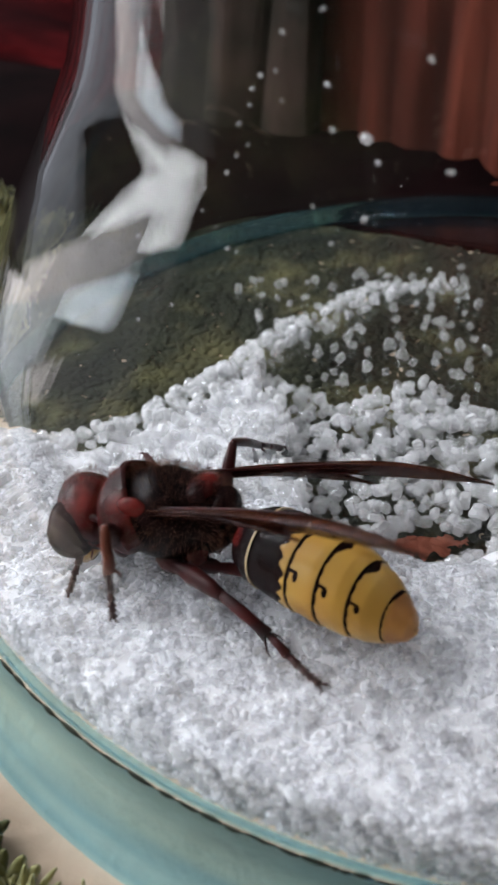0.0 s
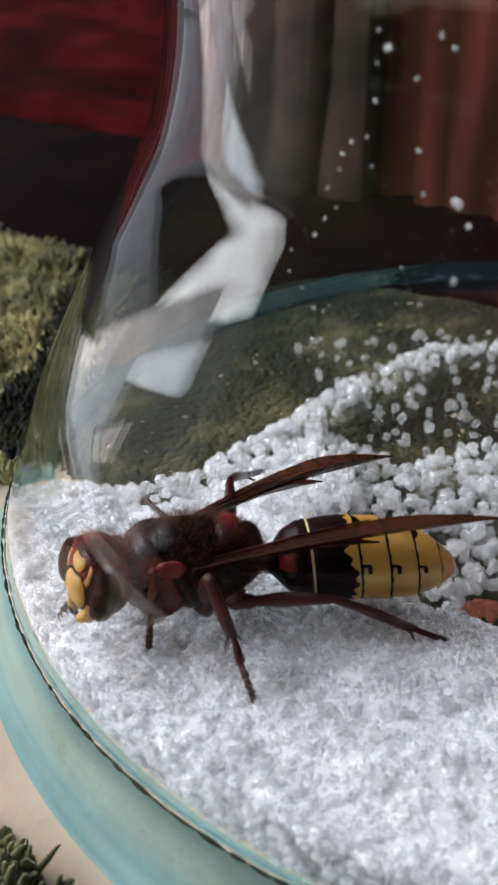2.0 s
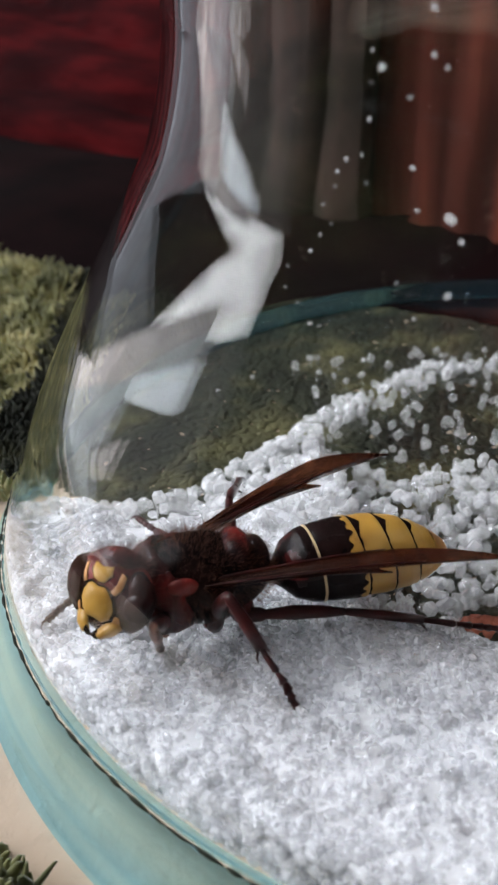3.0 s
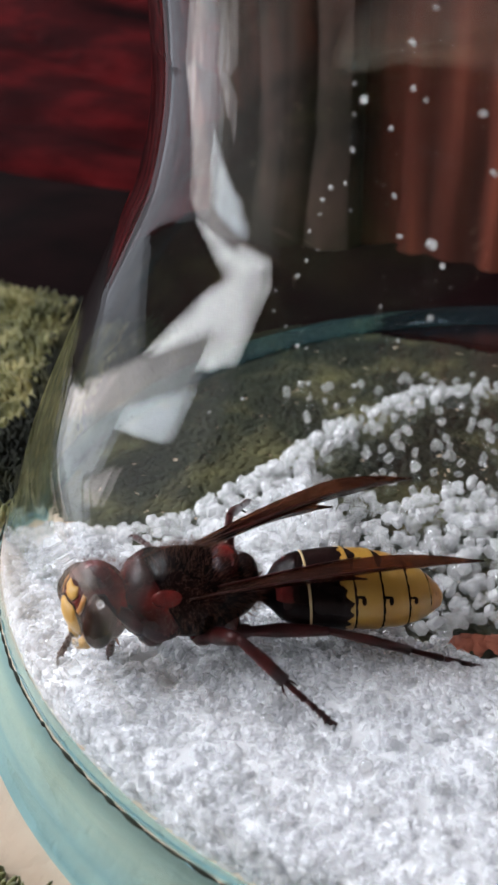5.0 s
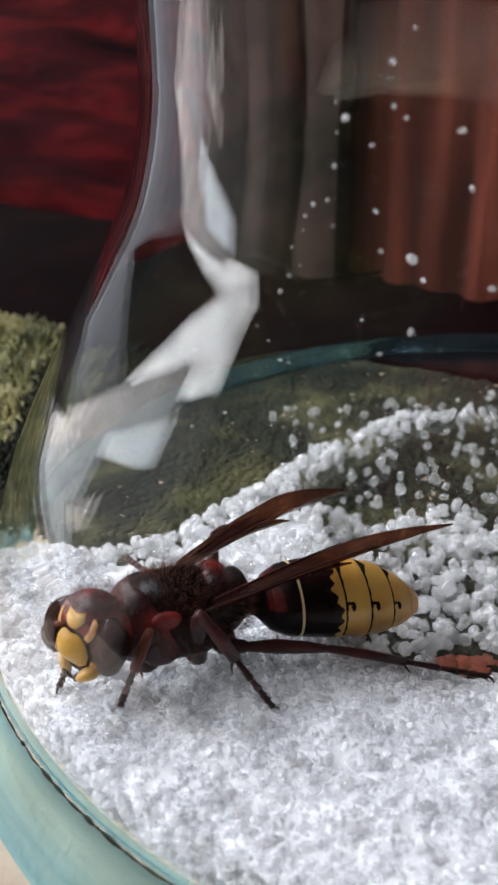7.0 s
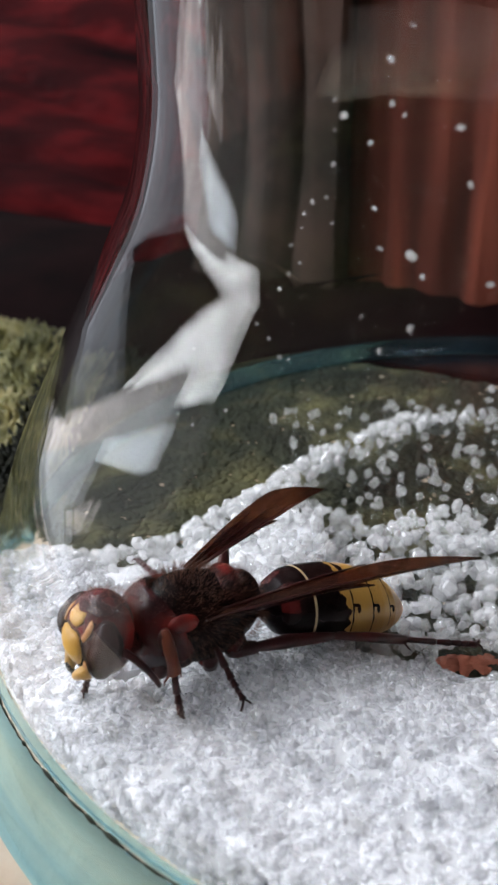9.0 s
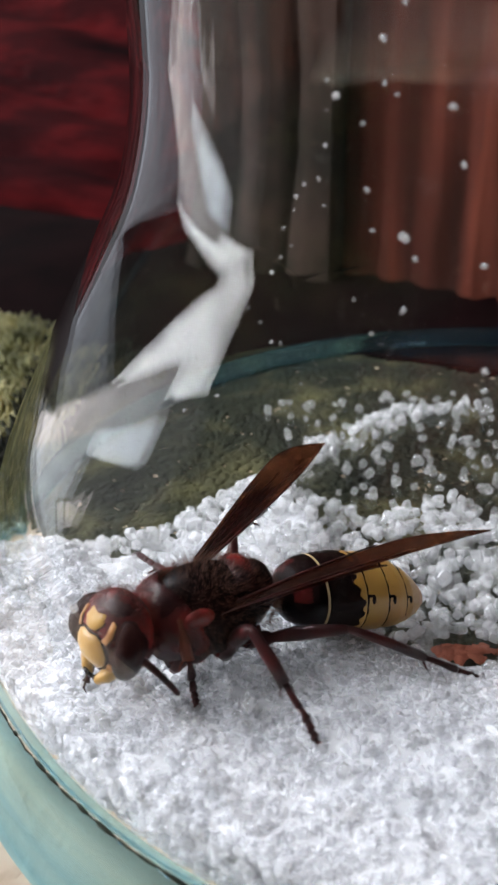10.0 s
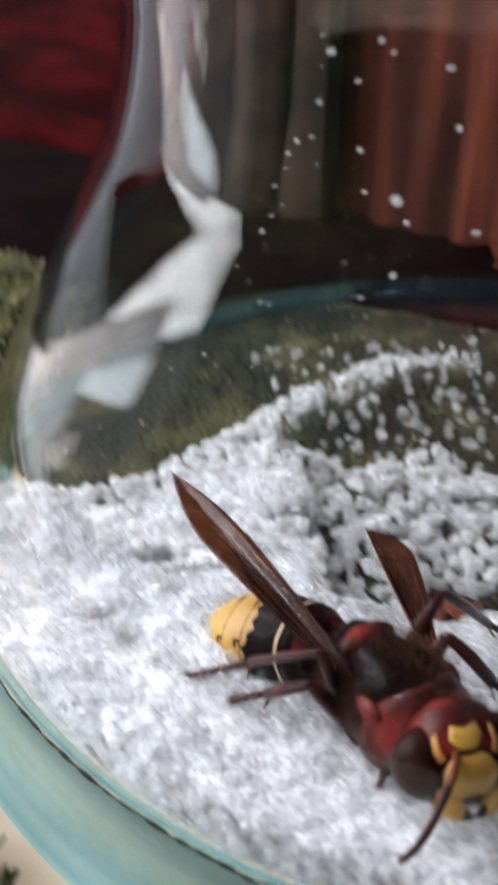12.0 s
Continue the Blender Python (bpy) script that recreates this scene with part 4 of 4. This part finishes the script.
def leg_of(root, s, hip, femur, lower):
    """Thigh along +x from the hip; the shank and foot hang on its knee, along +x too."""
    bm = bmesh.new()
    k, f = femur, (0.82 if femur > 6 else 1.0)
    tube(bm, [V(-0.5, 0, 0.3), V(0, 0, 0), V(k * 0.18, 0, 0), V(k * 0.22, 0, 0), V(k * 0.5, 0, 0.12), V(k * 0.8, 0, 0.08), V(k, 0, 0)],
         [q * f * MM for q in (0.6, 0.7, 0.56, 0.4, 0.6, 0.5, 0.34)], 12, squash=0.85)
    leg = part("leg", bm, M_LEG, root)
    leg.location = V(*hip)
    bm = bmesh.new()
    t = lower * 0.48
    tube(bm, [V(-0.15, 0, 0), V(0.2, 0, 0.05), V(t * 0.5, 0, 0.12), V(t, 0, 0)], [q * f * MM for q in (0.22, 0.34, 0.42, 0.4)], 10, squash=0.8)
    for e in (0.5, -0.5):
        tube(bm, [V(t - 0.1, e * 0.3, -0.1), V(t + 0.4, e * 0.9, -0.4), V(t + 0.75, e * 1.0, -0.55)], [0.09 * MM, 0.07 * MM, 0.02 * MM], 6)
    shank = part("shank", bm, M_TAN if hip[0] > 2 else M_LEG, leg)
    shank.location = V(femur, 0, 0)
    bm = bmesh.new()
    x, rest = t, lower - t
    for i, q in enumerate((0.42, 0.2, 0.14, 0.1, 0.14)):
        ln = rest * q
        y0, y1 = -0.02 * (x - t), -0.02 * (x + ln - t)
        tube(bm, [V(x, 0, y0), V(x + ln * 0.5, 0, y0), V(x + ln * 0.92, 0, y1), V(x + ln, 0, y1)], [0.17 * MM, 0.2 * MM, 0.27 * MM, 0.16 * MM], 8)
        x += ln
    for e in (1, -1):
        tube(bm, [V(x - 0.1, 0, 0), V(x + 0.3, e * 0.25, 0.0), V(x + 0.55, e * 0.45, -0.28)], [0.1 * MM, 0.08 * MM, 0.02 * MM], 6)
    foot = part("foot", bm, M_LEG, leg, "jointed foot with two claws")
    foot.location = V(femur, 0, 0)
    return leg, shank, foot


HIPS = {"front_left": (1, (2.6, 1.5, -2.1), 3.6, 5.6), "front_right": (-1, (2.6, -1.5, -2.1), 3.6, 5.6),
        "mid_left": (1, (-0.4, 1.6, -2.3), 4.7, 7.4), "mid_right": (-1, (-0.4, -1.6, -2.3), 4.7, 7.4),
        "hind_left": (1, (-2.2, 1.5, -2.2), 6.3, 11.4), "hind_right": (-1, (-2.2, -1.5, -2.2), 6.3, 11.4)}

hornet = tagged(new("hornet"), "red-brown and yellow hornet with amber wings, crawling on sugar", "hornet")
thorax_of(hornet)
head, antennae = head_of(hornet)
abdomen = abdomen_of(hornet)
wing_left = wing_of(hornet, 1, (0.2, 2.5, 1.1))
wing_right = wing_of(hornet, -1, (-0.4, -2.2, 1.7))
for side, hip, *_ in HIPS.values():
    bm = bmesh.new()
    blob(bm, V(hip[0] + 0.1, hip[1] * 0.92, hip[2] + 0.45), V(0.8, 0.62, 1.05), 16, 12, 0.04)
    part("coxa", bm, M_REDBR, hornet, "stout dark red leg base")
legs = {k: leg_of(hornet, *v) for k, v in HIPS.items()}

# ---- what moves ----
BODY = [(0.0, -25.7, -20.7, 12.2, 14.0, 1.0, 155.7), (0.5, -28.3, -21.1, 12.3, 12.0, -0.6, 168.3), (1.0, -28.4, -20.1, 12.1, 10.0, -0.4, 174.6), (1.5, -28.9, -19.5, 12.2, 8.0, -0.7, 175.8),
        (2.0, -28.7, -19.5, 12.1, 4.0, -1.1, 185.2), (2.5, -29.0, -18.7, 12.2, 4.0, -0.8, 187.4), (3.0, -28.1, -19.6, 12.1, 2.0, -2.2, 190.7), (5.0, -28.3, -18.9, 12.1, 2.0, -2.0, 182.4),
        (5.5, -28.2, -19.4, 12.2, 2.0, -1.1, 180.3), (6.0, -28.1, -19.9, 12.2, 2.0, -0.1, 180.9), (6.5, -28.0, -18.7, 12.1, 2.0, -0.9, 186.8), (7.0, -27.8, -19.2, 12.1, 2.0, -0.9, 194.4),
        (7.5, -27.0, -19.8, 12.1, 2.0, -3.6, 203.0), (9.5, -27.2, -19.6, 12.0, 2.0, -4.0, 199.1), (10.0, -25.9, -20.1, 12.0, 0.0, -2.0, 202.3), (10.5, -25.1, -21.3, 12.1, 0.0, -4.6, 217.8),
        (11.0, -22.5, -22.4, 12.2, 0.0, -10.6, 237.0), (11.2, -21.8, -21.2, 12.2, 0.0, -15.3, 260.3), (11.5, -20.5, -23.4, 12.1, 0.0, -6.5, 275.5), (11.8, -17.9, -30.3, 11.6, 0.0, -1.8, 290.7),
        (12.0, -15.5, -31.3, 11.2, 0.0, -3.0, 298.1)]
HEAD = [(0.0, 0, 29.5, 5.4), (0.5, 0, 12.7, 20.7), (1.0, 0, 2.6, 29.0), (1.5, 0, -5.0, 28.5), (2.0, 0, -7.7, 25.0), (2.5, 0, -8.5, 28.0), (3.0, 0, -26.2, 44.7), (5.0, 0, -5.0, 24.0), (5.5, 0, -6.0, 14.5), (6.0, 0, -8.0, 17.5), (6.5, 0, -9.5, 22.0), (7.0, 0, -15.0, 34.0), (7.5, 0, -13.0, 25.0), (9.5, 0, -12.0, 8.0), (10.0, 0, -12.0, 15.0), (10.5, -12, -28.0, 35.4), (11.0, -45, -37.7, 12.7), (11.2, -78, -46.4, 7.2), (11.5, 0, -5.6, -12.3), (11.8, 0, -23.5, -20.0), (12.0, 0, -28.0, -19.0)]
ABDOMEN = [(0.0, 0, 1.4, -18.9), (0.5, 0, 0.2, -11.9), (1.0, 0, 0.4, -7.7), (1.5, 0, 3.5, -3.1),
        (2.0, 0, 2.2, -1.3), (2.5, 0, -0.5, -2.4), (3.0, 0, 5.7, 4.8), (5.0, 0, 0.9, 3.9),
        (5.5, 0, 3.5, 7.1), (6.0, 0, 2.5, 6.2), (6.5, 0, -1.6, 3.4), (7.0, 0, -3.5, 0.7),
        (7.5, 0, -9.5, 4.2), (9.5, 0, -8.2, 7.8), (10.0, 0, -9.1, 1.1), (10.5, 0, -11.7, -1.0),
        (11.0, 0, -9.6, 6.2), (11.2, 0, -7.8, -5.1), (11.5, 0, -17.0, 13.4), (11.8, 0, -12.0, 16.7),
        (12.0, 0, -12.2, 13.6)]
WING_L = [(0.0, 15.0, 10.0, -14.5), (0.5, 15.0, -2.9, 30.1), (1.0, 15.0, 0.2, 22.4), (1.5, 15.0, 1.5, 23.7), (2.0, 15.0, 3.2, 5.8), (2.5, 15.0, 3.2, 3.5), (3.0, 12.0, 0.3, -1.3), (5.0, 12.0, -0.9, 11.8), (5.5, 12.0, 0.9, 4.1), (6.0, 12.0, 2.5, 5.3), (6.5, 12.0, 3.1, 4.5), (7.0, 12.0, 3.6, 12.8), (7.5, 12.0, 2.3, 8.7), (9.5, 12.0, 1.4, 2.5), (10.0, 12.0, 2.4, 3.3), (10.5, 12.0, 0.1, 5.4), (11.0, 20.0, -14.0, -9.0), (11.2, 20.0, -18.0, -17.0), (11.5, 20, -20, -20), (11.8, 0.0, -11.9, -14.2), (12.0, -4.0, -10.8, -19.7)]
WING_R = [(0.0, 15, 0.5, 14.8), (0.5, 15, 2.4, 14.0), (1.0, 15, 1.1, 32.3), (1.5, 15, 0.2, 32.2), (2.0, 12, -6.8, 27.7), (2.5, 10, -3.7, 22.7), (3.0, 6, -4.3, 24.7), (5.0, 8, -1.7, 22.5), (5.5, 6, 1.2, 24.2), (6.0, 8, -8.7, 27.7), (6.5, 6, -1.0, 21.1), (7.0, 0, -6.3, 25.2), (7.5, -6, -4.0, 23.0), (9.5, -20, -5.6, 30.9), (10.0, -32.0, -2.1, 30.7), (10.5, -35.0, -10.1, 35.9), (11.0, -31.0, -8.9, 32.0), (11.2, -30.0, -1.2, 6.9), (11.5, -30.0, 6.3, -11.0), (11.8, 5.0, 8.1, -9.8), (12.0, 8.0, 12.9, -5.0)]
ANT_L = [(0.0, 0, 25, 115), (7.0, 0, 25, 115), (9.0, 0, 30, 100), (10.5, 0, 50, 60), (11.0, 0, 60, 30), (11.2, 0, -40, 40), (11.5, 0, 20, 40), (11.8, 0, 25, 105), (12.0, 0, 25, 115)]
ANT_R = [(0.0, 0, 40, -110), (6.5, 0, 40, -110), (7.1, 0, 50, -60), (7.7, 0, 50, -60), (8.5, 0, 40, -110), (10.0, 0, 40, -110), (10.5, 0, 20, -15), (11.0, 0, -10, -20), (11.2, 0, 0, -10), (12.0, 0, 60, 0)]
FEET = {"mid_left": [(0.0, -16.2, -33.6, 8.2), (0.5, -17.0, -30.0, 8.2), (1.0, -26.7, -27.2, 8.2), (1.5, -26.7, -24.6, 8.2), (2.0, -25.3, -27.4, 8.2), (2.5, -23.1, -23.7, 8.2), (3.0, -22.8, -26.9, 8.2), (5.0, -20.3, -27.5, 8.2), (5.5, -22.3, -27.1, 8.2), (6.0, -24.7, -26.7, 8.2), (6.5, -25.4, -26.8, 8.2), (7.0, -22.6, -24.1, 8.2), (7.5, -24.1, -28.2, 8.2), (9.5, -24.7, -23.1, 8.2), (10.0, -19.9, -28.4, 8.2), (10.5, -16.2, -28.0, 8.2), (11.0, -13.1, -28.9, 8.2), (11.2, -11.7, -28.2, 8.2), (11.5, -10.8, -28.8, 8.2), (12.0, -7.1, -31.8, 8.2)],
        "hind_left": [(0.0, -7.3, -27.1, 5.8), (0.5, -9.5, -23.3, 5.8), (1.0, -9.7, -23.6, 5.8), (1.5, -9.7, -22.5, 5.8), (2.0, -10.6, -22.8, 5.8), (2.5, -9.0, -18.8, 5.8), (3.0, -8.8, -18.7, 5.8), (5.0, -9.4, -21.0, 5.8), (5.5, -7.7, -20.7, 5.8), (6.0, -8.0, -22.8, 5.8), (6.5, -9.7, -19.2, 5.8), (7.0, -8.0, -19.8, 5.8), (7.5, -8.5, -19.6, 5.8), (9.5, -7.9, -15.8, 5.8), (10.0, -7.7, -22.1, 5.8), (10.5, -8.0, -23.0, 5.8), (11.0, -8.3, -22.9, 5.8), (11.2, -7.9, -21.1, 5.8), (11.5, -7.7, -21.0, 5.8), (12.0, -4.6, -23.1, 5.8)],
        "front_left": [(0.0, -29.5, -24.8, 8.2), (0.5, -31.9, -22.0, 8.2), (1.0, -31.8, -21.8, 8.2), (1.5, -32.5, -21.3, 8.2), (2.0, -31.6, -22.3, 8.2), (2.5, -31.9, -21.0, 8.2), (3.0, -30.8, -21.2, 8.2), (5.0, -33.8, -19.5, 8.2), (5.5, -32.9, -18.6, 8.2), (6.0, -32.0, -20.6, 8.2), (6.5, -31.5, -21.3, 8.2), (7.0, -31.7, -22.8, 8.2), (7.5, -30.5, -23.4, 8.2), (9.5, -27.5, -24.1, 8.2), (10.0, -26.7, -24.5, 8.2), (10.5, -26.6, -26.0, 8.2), (11.0, -26.8, -28.9, 8.2), (11.2, -27.4, -26.4, 8.2), (11.5, -17.5, -34.7, 8.2), (12.0, -10.9, -38.4, 8.2)],
        "front_right": [(0.0, -32.3, -22.3, 8.2), (2.5, -38.5, -17.8, 8.2), (7.5, -35.3, -21.2, 8.2), (10.0, -33.5, -21.5, 8.2), (10.5, -32.2, -23.5, 8.2), (11.0, -31.4, -24.7, 8.2), (11.2, -32.0, -23.3, 8.2), (11.5, -26.3, -29.3, 8.2), (12.0, -16.4, -35.0, 8.2)],
        "mid_right": [(0.0, -28.3, -8.2, 8.2), (2.5, -35.7, -3.7, 8.2), (10.0, -32.4, -5.6, 8.2), (10.5, -33.4, -13.4, 8.2), (11.0, -35.4, -20.7, 8.2), (11.2, -34.7, -22.3, 8.2), (11.5, -36.4, -17.8, 8.2), (11.8, -28.9, -25.2, 8.2), (12.0, -24.0, -28.0, 8.2)],
        "hind_right": [(0.0, -18.2, -8.8, 8.2), (2.5, -26.2, -2.1, 8.2), (10.0, -21.5, -1.7, 8.2), (11.0, -27.6, -13.0, 8.2), (11.2, -30.1, -16.2, 8.2), (11.5, -28.3, -19.8, 8.2), (11.8, -29.3, -25.2, 8.2), (12.0, -26.3, -25.8, 8.2)]}


def blend(rows, t):
    """A row's values at a time, on straight lines between the rows."""
    for a, b in zip(rows, rows[1:]):
        if t <= b[0]:
            k = max(0.0, (t - a[0]) / (b[0] - a[0]))
            return [p + (q - p) * k for p, q in zip(a[1:], b[1:])]
    return list(rows[-1][1:])


def body_pose(t):
    x, y, z, rx, ry, rz = blend(BODY, t)
    return pose(x * MM, y * MM, z * MM, rx, ry, rz)


def bend(t, hip, femur, lower, foot):
    """Two-bone reach from the hip to a foot's place in the world: the thigh's pose in the hornet, the shank's on the thigh."""
    goal = body_pose(t).inverted() @ (Vector(foot) * MM) / MM
    d = goal - Vector(hip)
    far = max(abs(femur - lower) + 0.3, min(femur + lower - 0.15, d.length))
    x = d.normalized()
    pole = Vector((0, 0.5 if hip[1] > 0 else -0.5, 1))
    y = (pole - x * pole.dot(x)).normalized()
    a = math.acos(max(-1, min(1, (femur ** 2 + far ** 2 - lower ** 2) / (2 * femur * far))))
    k = math.acos(max(-1, min(1, (femur ** 2 + lower ** 2 - far ** 2) / (2 * femur * lower))))
    fx = x * math.cos(a) + y * math.sin(a)
    fy = fx.cross(x * -math.sin(a) + y * math.cos(a)) * -1
    fz = fx.cross(fy)
    m = Matrix((fx, fy, fz)).transposed().to_4x4()
    m.translation = V(*hip)
    turn = math.pi - k
    return m, turn


def motions():
    times = [r[0] for r in BODY]
    walk(hornet, [(t, body_pose(t)) for t in times])
    walk(head, [(t, pose(*V(*NECK), *r)) for t, *r in HEAD])
    walk(abdomen, [(t, pose(*V(*WAIST), *r)) for t, *r in ABDOMEN])
    walk(wing_left, [(t, pose(*V(0.2, 2.5, 1.1), *r)) for t, *r in WING_L])
    walk(wing_right, [(t, pose(*V(-0.4, -2.2, 1.7), *r)) for t, *r in WING_R])
    for ant, rows in zip(antennae, (ANT_L, ANT_R)):
        s = 1 if ant is antennae[0] else -1
        walk(ant, [(t, pose(*V(3.65, s * 0.55, 0.45), *r)) for t, *r in rows])
    for k, (leg, shank, foot) in legs.items():
        s, hip, femur, lower = HIPS[k]
        thigh, knee = [], []
        for t in times:
            m, turn = bend(t, hip, femur, lower, blend(FEET[k], t))
            thigh.append((t, m))
            knee.append((t, Matrix.Translation(V(femur, 0, 0)) @ Matrix.Rotation(turn, 4, "Y")))
        walk(leg, thigh)
        walk(shank, knee)
        walk(foot, knee)


motions()
